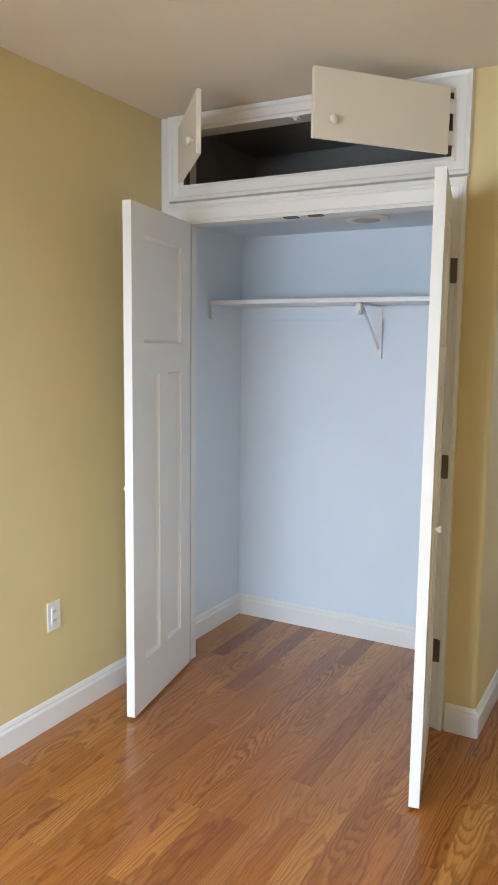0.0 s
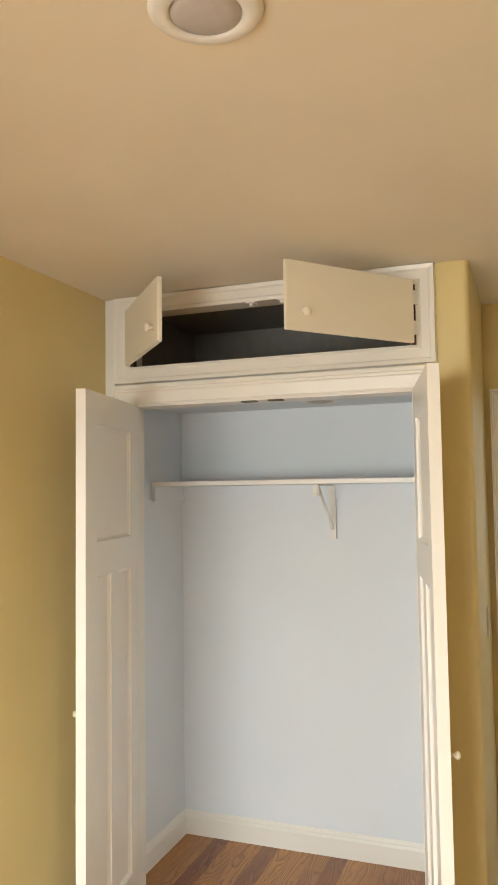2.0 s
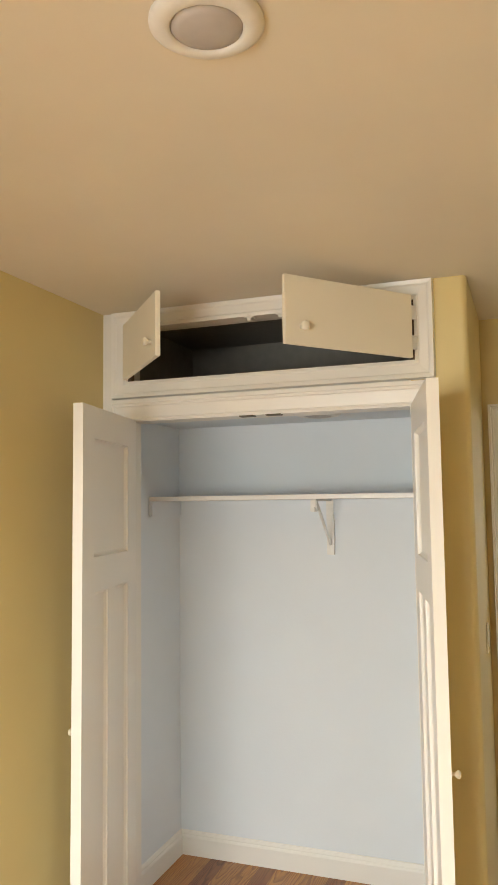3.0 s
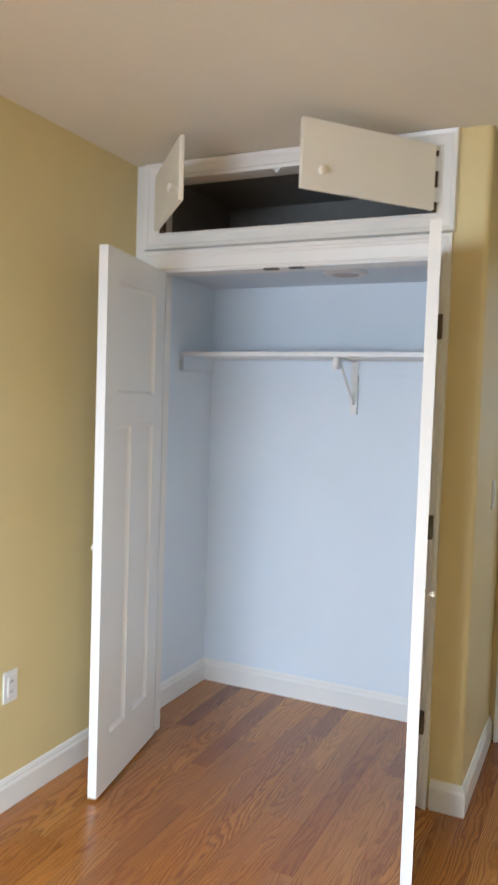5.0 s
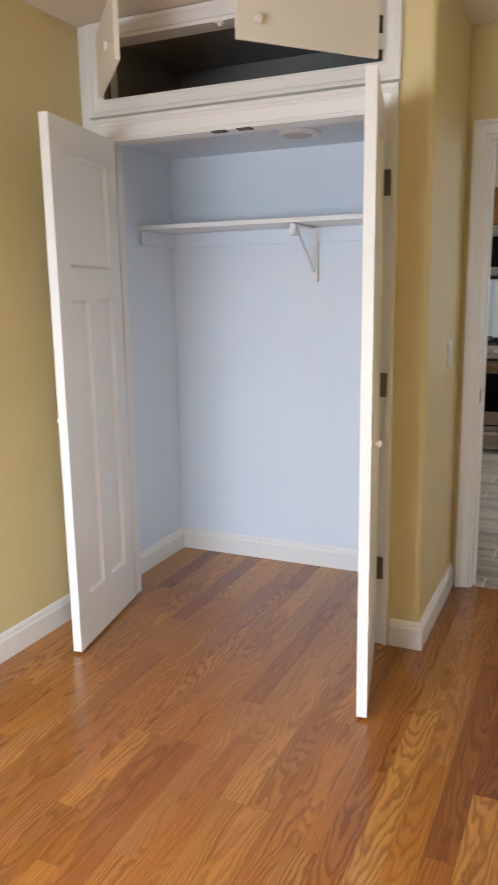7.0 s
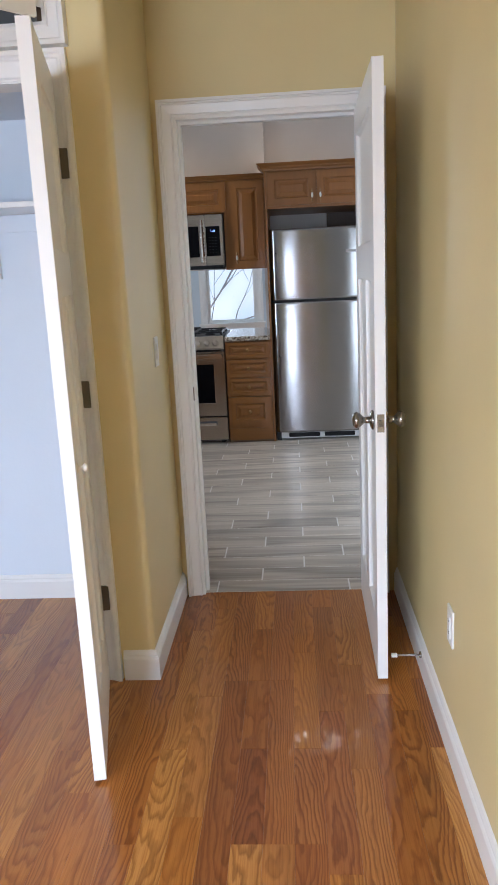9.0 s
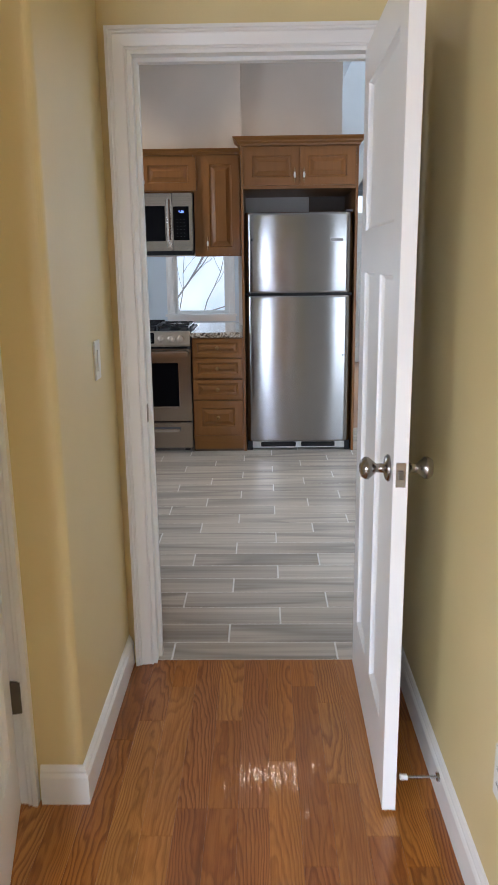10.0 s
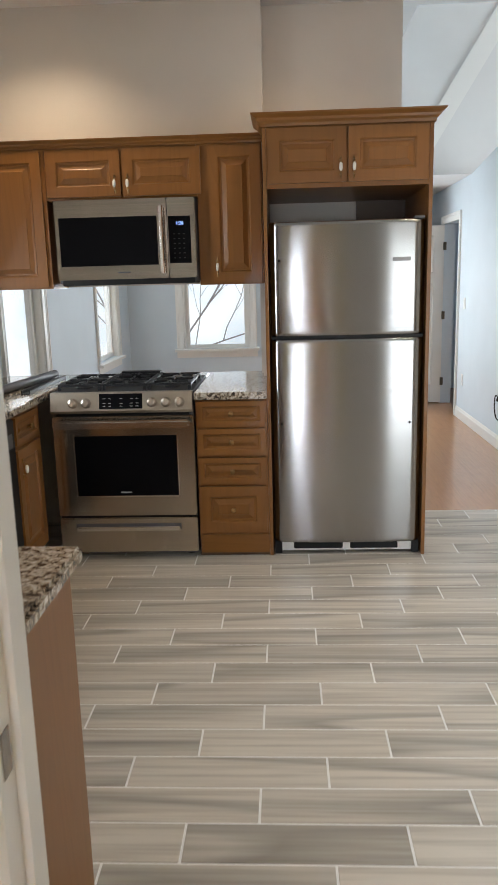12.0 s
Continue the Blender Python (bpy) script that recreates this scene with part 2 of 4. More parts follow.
def make_glass():
    m, n, p = shader("window glass", 0.0)
    p.inputs["Transmission Weight"].default_value = 1.0
    p.inputs["IOR"].default_value = 1.05
    return m


GLASS = make_glass()


# ---- mesh helpers ----
def mesh_ob(name, bm, mat, parent=None, smooth=False):
    me = bpy.data.meshes.new(name)
    bmesh.ops.recalc_face_normals(bm, faces=bm.faces)
    bm.to_mesh(me)
    bm.free()
    me.materials.append(mat)
    if smooth:
        for f in me.polygons:
            f.use_smooth = True
    ob = new(name, me)
    if parent:
        ob.parent = parent
    return ob


def add_box(bm, b, bevel=0.0):
    x0, x1, y0, y1, z0, z1 = b
    t = bmesh.new()
    bmesh.ops.create_cube(t, size=1, matrix=Matrix.Translation(((x0 + x1) / 2, (y0 + y1) / 2, (z0 + z1) / 2)) @ Matrix.Diagonal((x1 - x0, y1 - y0, z1 - z0, 1)))
    if bevel:
        bmesh.ops.bevel(t, geom=list(t.edges), offset=bevel, segments=2, affect="EDGES")
    me = bpy.data.meshes.new("tmp")
    t.to_mesh(me)
    t.free()
    bm.from_mesh(me)
    bpy.data.meshes.remove(me)


def boxes(name, bs, mat, parent=None, bevel=0.0):
    bm = bmesh.new()
    for b in bs:
        add_box(bm, b, bevel)
    return mesh_ob(name, bm, mat, parent)


def add_prism(bm, pts, z0, z1):
    lo = [bm.verts.new((x, y, z0)) for x, y in pts]
    hi = [bm.verts.new((x, y, z1)) for x, y in pts]
    n = len(pts)
    bm.faces.new(lo), bm.faces.new(hi)
    for i in range(n):
        bm.faces.new((lo[i], lo[(i + 1) % n], hi[(i + 1) % n], hi[i]))


def add_rod(bm, a, b, r, seg=12, r2=None):
    a, b = Vector(a), Vector(b)
    q = (b - a).to_track_quat("Z", "Y").to_matrix().to_4x4()
    bmesh.ops.create_cone(bm, cap_ends=True, segments=seg, radius1=r, radius2=r if r2 is None else r2, depth=(b - a).length, matrix=Matrix.Translation((a + b) / 2) @ q)


def add_lathe(bm, profile, m, seg=20):
    """profile: (radius, height) pairs, turned about local z."""
    rings = []
    for r, h in profile:
        rings.append([bm.verts.new(m @ Vector((r * math.cos(2 * math.pi * i / seg), r * math.sin(2 * math.pi * i / seg), h))) for i in range(seg)])
    for a, b in zip(rings, rings[1:]):
        for i in range(seg):
            bm.faces.new((a[i], a[(i + 1) % seg], b[(i + 1) % seg], b[i]))
    bm.faces.new(rings[0]), bm.faces.new(rings[-1])


def lathe(name, profile, m, mat, parent=None, seg=20):
    bm = bmesh.new()
    add_lathe(bm, profile, m, seg)
    return mesh_ob(name, bm, mat, parent, True)


def thing(name, m, label, category, group=""):
    e = new(name)
    e.empty_display_size = 0.1
    e.matrix_world = m
    return tagged(e, label, category, group)


RECESS = [(0.0, 0.0), (0.002, 0.006), (0.009, 0.0125), (0.013, 0.014)]
RAISED = [(0.0, 0.0), (0.005, 0.005), (0.008, 0.0105), (0.018, 0.0115), (0.040, 0.003), (0.044, 0.0), (0.050, 0.0)]


def add_slab(bm, w, h, t, panels, prof, both=True, y0=0.0):
    """A slab in x 0..w, y y0..y0+t, z 0..h, with moulded panels (x0, x1, z0, z1) sunk in its faces."""
    xs = sorted({0, w, *[p[0] for p in panels], *[p[1] for p in panels]})
    zs = sorted({0, h, *[p[2] for p in panels], *[p[3] for p in panels]})
    for y, s in ((y0, 1), (y0 + t, -1)):
        live = both or s == 1
        for xa, xb in zip(xs, xs[1:]):
            for za, zb in zip(zs, zs[1:]):
                cx, cz = (xa + xb) / 2, (za + zb) / 2
                if live and any(p[0] < cx < p[1] and p[2] < cz < p[3] for p in panels):
                    continue
                bm.faces.new([bm.verts.new((x, y, z)) for x, z in ((xa, za), (xb, za), (xb, zb), (xa, zb))])
        if live:
            for a, b, c, d in panels:
                rings = []
                for ins, dep in prof:
                    rings.append([bm.verts.new((x, y + s * dep, z)) for x, z in ((a + ins, c + ins), (b - ins, c + ins), (b - ins, d - ins), (a + ins, d - ins))])
                for r, q in zip(rings, rings[1:]):
                    for i in range(4):
                        bm.faces.new((r[i], r[(i + 1) % 4], q[(i + 1) % 4], q[i]))
                bm.faces.new(rings[-1])
    for pts in ([(0, 0), (w, 0)], [(w, 0), (w, h)], [(w, h), (0, h)], [(0, h), (0, 0)]):
        (xa, za), (xb, zb) = pts
        bm.faces.new([bm.verts.new(v) for v in ((xa, y0, za), (xb, y0, zb), (xb, y0 + t, zb), (xa, y0 + t, za))])
    bmesh.ops.remove_doubles(bm, verts=bm.verts, dist=0.0004)


def slab(name, w, h, t, panels, prof, mat, parent, both=True, m=None):
    bm = bmesh.new()
    add_slab(bm, w, h, t, panels, prof, both)
    ob = mesh_ob(name, bm, mat, parent)
    if m:
        ob.matrix_basis = m
    mod = ob.modifiers.new("edge", "BEVEL")
    mod.width, mod.segments, mod.limit_method, mod.angle_limit = 0.0015, 2, "ANGLE", radians(60)
    return ob


CASE = [(0.0, 0.0), (0.0, 0.010), (0.006, 0.013), (0.012, 0.010), (0.055, 0.014), (0.060, 0.019), (0.068, 0.019), (0.072, 0.024), (0.085, 0.024), (0.085, 0.0)]


def casing(name, xl, xr, z0, zt, m, mat, prof=CASE, closed=False, parent=None):
    """Mitred moulding round an opening; local -y stands proud of the wall."""
    bm = bmesh.new()
    rows = []
    for u, v in prof:
        if closed:
            pts = [(xl - u, z0 - u), (xl - u, zt + u), (xr + u, zt + u), (xr + u, z0 - u)]
        else:
            pts = [(xl - u, z0), (xl - u, zt + u), (xr + u, zt + u), (xr + u, z0)]
        rows.append([bm.verts.new(m @ Vector((x, -v, z))) for x, z in pts])
    for a, b in zip(rows, rows[1:]):
        for i in range(4 if closed else 3):
            j = (i + 1) % 4
            bm.faces.new((a[i], a[j], b[j], b[i]))
    if not closed:
        bm.faces.new([r[0] for r in rows]), bm.faces.new([r[3] for r in rows])
    return mesh_ob(name, bm, mat, parent)


BASE = [(0.0, 0.0), (0.016, 0.0), (0.016, 0.082), (0.013, 0.089), (0.010, 0.093), (0.010, 0.098), (0.005, 0.109), (0.0, 0.113)]


def baseboard(name, path, mat=None, prof=BASE):
    """path: points along the wall's foot; the board stands to the left of the way it runs."""
    pts = [Vector(p) for p in path]
    bm = bmesh.new()
    rows = []
    for i, p in enumerate(pts):
        d0 = (p - pts[i - 1]).normalized() if i else (pts[1] - p).normalized()
        d1 = (pts[i + 1] - p).normalized() if i + 1 < len(pts) else d0
        n0, n1 = Vector((-d0.y, d0.x)), Vector((-d1.y, d1.x))
        n = (n0 + n1) / (1 + n0.dot(n1))
        rows.append([bm.verts.new((p.x + n.x * u, p.y + n.y * u, z)) for u, z in prof])
    for a, b in zip(rows, rows[1:]):
        for j in range(len(prof) - 1):
            bm.faces.new((a[j], a[j + 1], b[j + 1], b[j]))
    bm.faces.new(rows[0]), bm.faces.new(rows[-1])
    return tagged(mesh_ob(name, bm, mat or TRIM), "white painted moulded wooden baseboard along the wall", "baseboard", kind="structure")


def structure(ob, label, category):
    return tagged(ob, label, category, kind="structure")


I4 = Matrix.Identity(4)

# ---- bedroom shell ----
H = 2.505
XL, XR, YB, YC, YK = -1.99, 0.475, -2.2, 2.83, 3.56
# The openings in both side walls are unseen, cut for the fill lamps.
structure(boxes("wall_left", [(XL - 0.12, XL, YB - 0.12, -0.62, 0, H), (XL - 0.12, XL, 0.22, YC, 0, H), (XL - 0.12, XL, -0.62, 0.22, 0, 0.48), (XL - 0.12, XL, -0.62, 0.22, 1.92, H)], YELLOW), "yellow painted plaster bedroom wall", "wall")
structure(boxes("wall_right", [(XR, XR + 0.12, YB - 0.12, -0.62, 0, H), (XR, XR + 0.12, 0.22, YK - 0.002, 0, H), (XR, XR + 0.12, -0.62, 0.22, 0, 0.48), (XR, XR + 0.12, -0.62, 0.22, 1.92, H)], YELLOW), "yellow painted plaster bedroom wall", "wall")
WX0, WX1, WZ0, WZ1 = -1.88, -0.52, 0.48, 1.92
structure(boxes("wall_back", [(XL, WX0, YB - 0.12, YB, 0, H), (WX1, XR, YB - 0.12, YB, 0, H), (WX0, WX1, YB - 0.12, YB, 0, WZ0), (WX0, WX1, YB - 0.12, YB, WZ1, H)], YELLOW), "yellow painted plaster wall with a window opening", "wall")
structure(casing("window_trim", WX0, WX1, WZ0, WZ1, pose(0, YB, 0) @ Matrix.Diagonal((1, -1, 1, 1)), TRIM, closed=True), "white painted window casing on the yellow wall", "window trim")
structure(boxes("ceiling", [(XL - 0.1, XR + 0.1, YB - 0.1, YK + 0.1, H, H + 0.1)], CEIL), "off white painted plaster ceiling", "ceiling")
structure(boxes("floor_base", [(XL - 0.1, XR + 0.1, YB - 0.1, YK + 0.02, -0.12, -0.004)], SUBFLOOR), "dark subfloor under oak boards", "floor")

# closet wall with rounded outer corner
OL, OR, OT = -1.87, -0.705, 2.05
CXL, CXR, CZ0, CZ1 = -1.872, -0.683, 2.205, 2.437
bm = bmesh.new()
r = 0.022
arc = [(-0.50 - r + r * math.sin(a), YC + r - r * math.cos(a)) for a in [radians(15 * k) for k in range(7)]]
add_prism(bm, [(OR, YC), *arc, (-0.50, YK), (-0.61, YK), (-0.61, YC + 0.1), (OR, YC + 0.1)], 0, H)
structure(mesh_ob("wall_corner", bm, YELLOW), "yellow painted wall with a rounded corner beside the closet", "wall")
structure(boxes("wall_closet_front", [(XL, OL, YC, YC + 0.1, 0, H), (OL, OR, YC, YC + 0.1, OT, CZ0), (OL, OR, YC, YC + 0.1, CZ1, H)], TRIM), "white painted wall above the closet opening", "wall")
structure(boxes("wall_closet_back", [(XL - 0.12, -0.61, YK + 0.01, YK + 0.12, 0, H)], WHITE), "white painted closet back wall", "wall")
structure(boxes("wall_closet_left", [(XL - 0.12, XL, YC, YK + 0.01, 0, H)], WHITE), "white painted closet side wall", "wall")
structure(boxes("wall_closet_right", [(-0.63, -0.612, YC + 0.1, YK + 0.01, 0, H)], WHITE), "white painted closet side wall", "wall")
structure(boxes("ceiling_closet", [(XL, -0.63, YC + 0.1, YK + 0.01, 2.085, 2.195)], WHITE), "white painted closet ceiling", "ceiling")
structure(boxes("closet_jamb", [(OL - 0.02, OL + 0.0, YC - 0.002, YC + 0.104, 0, OT), (OR, OR + 0.02, YC - 0.002, YC + 0.104, 0, OT), (OL, OR, YC - 0.002, YC + 0.104, OT - 0.008, OT + 0.0),
                                 (OL, OL + 0.012, YC + 0.045, YC + 0.09, 0, OT - 0.008), (OR - 0.012, OR, YC + 0.045, YC + 0.09, 0, OT - 0.008)], TRIM), "white painted closet door jamb", "door jamb")
structure(casing("closet_trim", OL + 0.004, OR - 0.004, 0, OT - 0.004, pose(0, YC, 0), TRIM, CASE), "white painted moulded casing round the closet opening", "door trim")
structure(casing("cabinet_trim", CXL, CXR, CZ0, CZ1, pose(0, YC, 0), TRIM, [(-0.004, -0.03), (-0.004, 0.012), (0.008, 0.016), (0.014, 0.012), (0.044, 0.016), (0.05, 0.022), (0.064, 0.026), (0.068, 0.0)], True), "white painted moulded frame of the overhead cabinet", "cabinet trim")
# Lining coloured dark in place of the shade behind the cabinet doors.
structure(boxes("overhead_lining", [(XL + 0.001, CXL - 0.03, YC + 0.102, YK - 0.012, 2.197, H - 0.002), (XL + 0.001, -0.632, YK - 0.01, YK + 0.008, 2.197, H - 0.002), (CXL - 0.029, -0.632, YC + 0.102, YK - 0.012, H - 0.022, H - 0.002), (CXL - 0.029, -0.632, YC + 0.102, YK - 0.012, 2.197, 2.203), (-0.66, -0.632, YC + 0.102, YK - 0.012, 2.204, H - 0.023)], LINING_SHADE), "overhead cabinet lining, coloured dark to stand for shade", "cabinet lining")
baseboard("baseboard", [(XL, YC - 0.02), (XL, YB + 0.01)])
baseboard("baseboard", [(-0.50, YK), (-0.50, YC), (-0.615, YC)])
baseboard("baseboard", [(XR, YB + 0.01), (XR, YK)])
baseboard("baseboard", [(-0.63, YK + 0.01), (XL, YK + 0.01), (XL, YC + 0.1)])

# doorway wall to the kitchen
KL, KR, KT = -0.40, 0.36, 2.045
structure(boxes("wall_doorway", [(-0.612, KL - 0.02, YK, YK + 0.12, 0, 3.02), (KR + 0.02, XR + 0.0, YK, YK + 0.12, 0, 3.02), (KL - 0.02, KR + 0.02, YK, YK + 0.12, KT + 0.02, 3.02)], YELLOW), "yellow painted wall round the kitchen doorway", "wall")
structure(boxes("door_jamb", [(KL - 0.02, KL, YK - 0.003, YK + 0.124, 0, KT), (KR, KR + 0.02, YK - 0.003, YK + 0.124, 0, KT), (KL - 0.02, KR + 0.02, YK - 0.003, YK + 0.124, KT, KT + 0.02),
                              (KL, KL + 0.012, YK + 0.045, YK + 0.08, 0, KT - 0.012), (KL, KR, YK + 0.045, YK + 0.08, KT - 0.012, KT)], TRIM), "white painted door jamb with a stop", "door jamb")
structure(casing("door_trim", KL - 0.012, KR + 0.012, 0, KT + 0.012, pose(0, YK, 0), TRIM, [(u * 0.74, v) for u, v in CASE]), "white painted moulded casing round the kitchen doorway", "door trim")
tagged(boxes("strike_plate", [(KL - 0.001, KL + 0.002, YK + 0.01, YK + 0.035, 0.90, 0.96)], NICKEL), "satin nickel strike plate on the door jamb", "strike plate")


# ---- panel doors ----
def knob_profile(s):
    return [(0.032 * s, 0.0), (0.034 * s, 0.004 * s), (0.028 * s, 0.010 * s), (0.012 * s, 0.014 * s), (0.011 * s, 0.032 * s), (0.018 * s, 0.040 * s), (0.027 * s, 0.050 * s), (0.028 * s, 0.058 * s), (0.022 * s, 0.068 * s), (0.010 * s, 0.072 * s)]


def add_hinges(parent, zs, y):
    for z in zs:
        bm = bmesh.new()
        add_box(bm, (-0.030, 0.002, y - 0.004, y + 0.03, z - 0.045, z + 0.045), 0.001)
        add_rod(bm, (-0.006, y - 0.004, z - 0.048), (-0.006, y - 0.004, z + 0.048), 0.006, 8)
        mesh_ob("hinge", bm, HINGE, parent)


def panel_door(name, m, w, h, label, hinge_y=0.0):
    e = thing(name, m, label, "door")
    s = 0.105
    mid = w / 2
    half = 0.055 if w > 0.7 else 0.04
    panels = [(s, w - s, h - 0.527, h - 0.113), (s, mid - half, 0.207, h - 0.650), (mid + half, w - s, 0.207, h - 0.650)]
    slab("slab", w, h, 0.035, panels, RECESS, TRIM, e)
    return e


ld = panel_door("closet_door", pose(-1.868, 2.824, 0.012, 0, 0, -79), 0.581, 2.033, "white painted three panel closet door standing open")
rd = panel_door("closet_door", pose(-0.703, 2.797, 0.012, 0, 0, -77.7), 0.575, 2.033, "white painted three panel closet door standing open")
for d, side in ((ld, -1), (rd, 1)):
    d["group"] = "closet double doors"
    add_hinges(d, (0.315, 1.05, 1.785), 0.030 if side > 0 else -0.026)
    y, rx = (0.035, -90) if side > 0 else (0.0, 90)
    lathe("knob", knob_profile(0.42), pose(0.53, y, 0.93, rx), CREAM, d)
kd = panel_door("door_1", pose(0.311, 3.545, 0.012, 0, 0, -90.8), 0.765, 2.03, "white painted three panel bedroom door standing open")
lathe("knob", knob_profile(1), pose(0.70, 0.0, 0.922, 90), NICKEL, kd)
lathe("knob", knob_profile(1), pose(0.70, 0.035, 0.922, -90), NICKEL, kd)
boxes("latch_plate", [(0.764, 0.767, 0.006, 0.029, 0.892, 0.952)], NICKEL, kd)
boxes("latch_bolt", [(0.766, 0.774, 0.012, 0.023, 0.912, 0.932)], HINGE, kd, 0.001)

# overhead cabinet doors
oc = thing("overhead_cabinet", pose(-1.28, YC, CZ0), "cream painted overhead cabinet with both flat doors open", "cabinet")
for hx, ang in ((-1.864, -48.5), (-0.686, -129.5)):
    s = 1 if hx > -1 else -1
    d = boxes("door", [(0.022, 0.565, min(0, s * 0.018), max(0, s * 0.018), 0, 0.229)], CREAM, oc, 0.002)
    d.matrix_basis = pose(hx + 1.28, -0.03, 0.003, 0, 0, ang)
    lathe("knob", [(0.008, 0), (0.007, 0.01), (0.015, 0.018), (0.016, 0.024), (0.010, 0.030)], pose(0.50, s * 0.018, 0.06, -90 * s), CREAM, d)
    for z in (0.06, 0.17):
        boxes("hinge", [(-0.012, 0.024, -0.004, 0.004, z - 0.025, z + 0.025)], PLAST, d, 0.001)
# Added dark strips draw the shaded gap between each door and the frame.
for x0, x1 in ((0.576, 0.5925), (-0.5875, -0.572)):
    boxes("gap_shade_strip", [(x0, x1, -0.006, 0.02, 0.004, 0.228)], DARKWOOD_AND_GAP, oc)
for cx in (-1.33, -1.2):
    tagged(boxes("cabinet_catch", [(cx - 0.018, cx + 0.018, YC - 0.005, YC + 0.03, CZ1 - 0.008, CZ1), (cx - 0.008, cx + 0.008, YC, YC + 0.02, CZ1 - 0.018, CZ1 - 0.008)], PLAST, None, 0.001), "small white plastic catch under the cabinet head", "catch", "cabinet catches")
for cx in (-1.345, -1.235):
    tagged(boxes("door_catch", [(cx - 0.03, cx + 0.03, YC - 0.004, YC + 0.03, OT - 0.0125, OT - 0.0078)], HINGE), "dark metal catch plate under the closet head", "catch", "closet catches")

# closet shelf
e = thing("closet_shelf", pose(0, 0, 0), "white painted closet shelf with a cleat on the walls", "shelf")
boxes("board", [(XL + 0.002, -0.632, 3.235, YK + 0.006, 1.715, 1.735)], TRIM, e, 0.002)
boxes("cleat", [(XL + 0.002, -0.632, YK - 0.010, YK + 0.008, 1.645, 1.714)], WHITE, e, 0.002)
boxes("cleat", [(XL + 0.002, XL + 0.02, 3.235, YK - 0.012, 1.645, 1.714)], WHITE, e, 0.002)
e = thing("shelf_bracket", pose(-1.2, YK + 0.008, 1.714), "white metal shelf bracket with a rod hook", "bracket")
bm = bmesh.new()
add_box(bm, (-0.017, 0.017, -0.022, -0.001, -0.258, -0.001), 0.001)
add_box(bm, (-0.010, 0.010, -0.30, -0.020, -0.008, -0.001), 0.001)
add_rod(bm, (0, -0.022, -0.21), (0, -0.26, -0.008), 0.007, 8)
mesh_ob("arm", bm, PLAST, e)
boxes("rod_hook", [(-0.014, 0.014, -0.31, -0.275, -0.055, -0.001), (-0.012, 0.012, -0.325, -0.305, -0.055, -0.035)], PLAST, e, 0.004)


def dome_light(name, x, y, z, label):
    e = thing(name, pose(x, y, z, 180), label, "ceiling lamp")
    lathe("trim_ring", [(0.098, 0.0), (0.098, 0.006), (0.088, 0.013), (0.068, 0.017), (0.062, 0.012), (0.062, 0.001)], I4, PLAST, e, 40)
    lathe("lens", [(0.061, 0.002), (0.061, 0.012), (0.045, 0.018), (0.02, 0.021), (0.001, 0.022)], I4, LENS, e, 40)


dome_light("ceiling_lamp", -0.797, 1.185, H, "round white flush ceiling lamp switched off")
dome_light("closet_lamp", -1.16, 3.23, 2.085, "round white flush closet lamp switched off")


# outlets, switch, door stop
def wall_plate(name, m, label, category, rocker):
    e = thing(name, m, label, category)
    boxes("plate", [(-0.036, 0.036, -0.006, 0, -0.058, 0.058)], PLAST, e, 0.002)
    if rocker == 1:
        boxes("rocker", [(-0.016, 0.016, -0.010, -0.005, -0.033, 0.033)], PLAST, e, 0.002)
    else:
        boxes("socket", [(-0.016, 0.016, -0.009, -0.005, -0.036, 0.036)], PLAST, e, 0.003)
        tagged(boxes("slots", [(x, x + 0.003, -0.0096, -0.006, z, z + 0.009) for z in (-0.022, 0.014) for x in (-0.007, 0.004)], GREYP, e), kind="stuff")
    return e


wall_plate("wall_outlet", pose(XL, 2.09, 0.447, 0, 0, 90), "white plastic wall outlet on the yellow wall", "outlet", 0)
wall_plate("wall_outlet", pose(XR, 2.40, 0.40, 0, 0, -90), "white plastic wall outlet low on the yellow wall", "outlet", 0)
wall_plate("light_switch", pose(-0.50, 3.285, 1.15, 0, 0, 90), "white plastic light switch beside the doorway", "switch", 1)
e = thing("door_stop", pose(XR - 0.016, 2.83, 0.075), "white spring door stop on the baseboard", "door stop")
bm = bmesh.new()
add_rod(bm, (0, 0, 0), (-0.006, 0, 0), 0.012, 12)
add_rod(bm, (-0.005, 0, 0), (-0.085, 0, 0), 0.004, 8)
mesh_ob("rod", bm, NICKEL, e)
bm = bmesh.new()
add_rod(bm, (-0.085, 0, 0), (-0.105, 0, 0), 0.008, 12)
mesh_ob("tip", bm, PLAST, e)

# ---- kitchen shell ----
KH = 3.005
# Openings in the left and near walls are unseen, added for the lamps.
structure(boxes("wall_kitchen_left", [(-2.12, -2.0, 3.68, 5.6, 0, KH), (-2.12, -2.0, 6.3, 7.36, 0, KH), (-2.12, -2.0, 5.6, 6.3, 0, 1.02), (-2.12, -2.0, 5.6, 6.3, 2.2, KH)], GREIGE), "pale greige painted kitchen wall with an unseen opening added for daylight", "wall")
structure(boxes("wall_kitchen_near", [(-2.12, -0.612, YK + 0.122, YK + 0.15, 0, KH), (XR, 1.12, YK, YK + 0.15, 0, KH), (1.88, 3.12, YK, YK + 0.15, 0, KH), (1.12, 1.88, YK, YK + 0.15, 0, 0.12), (1.12, 1.88, YK, YK + 0.15, 2.08, KH)], GREIGE), "pale greige painted kitchen wall with an unseen opening added for daylight", "wall")
structure(boxes("wall_kitchen_right", [(3.0, 3.12, YK, 7.4, 0, KH)], GREIGE), "pale greige painted kitchen wall", "wall")
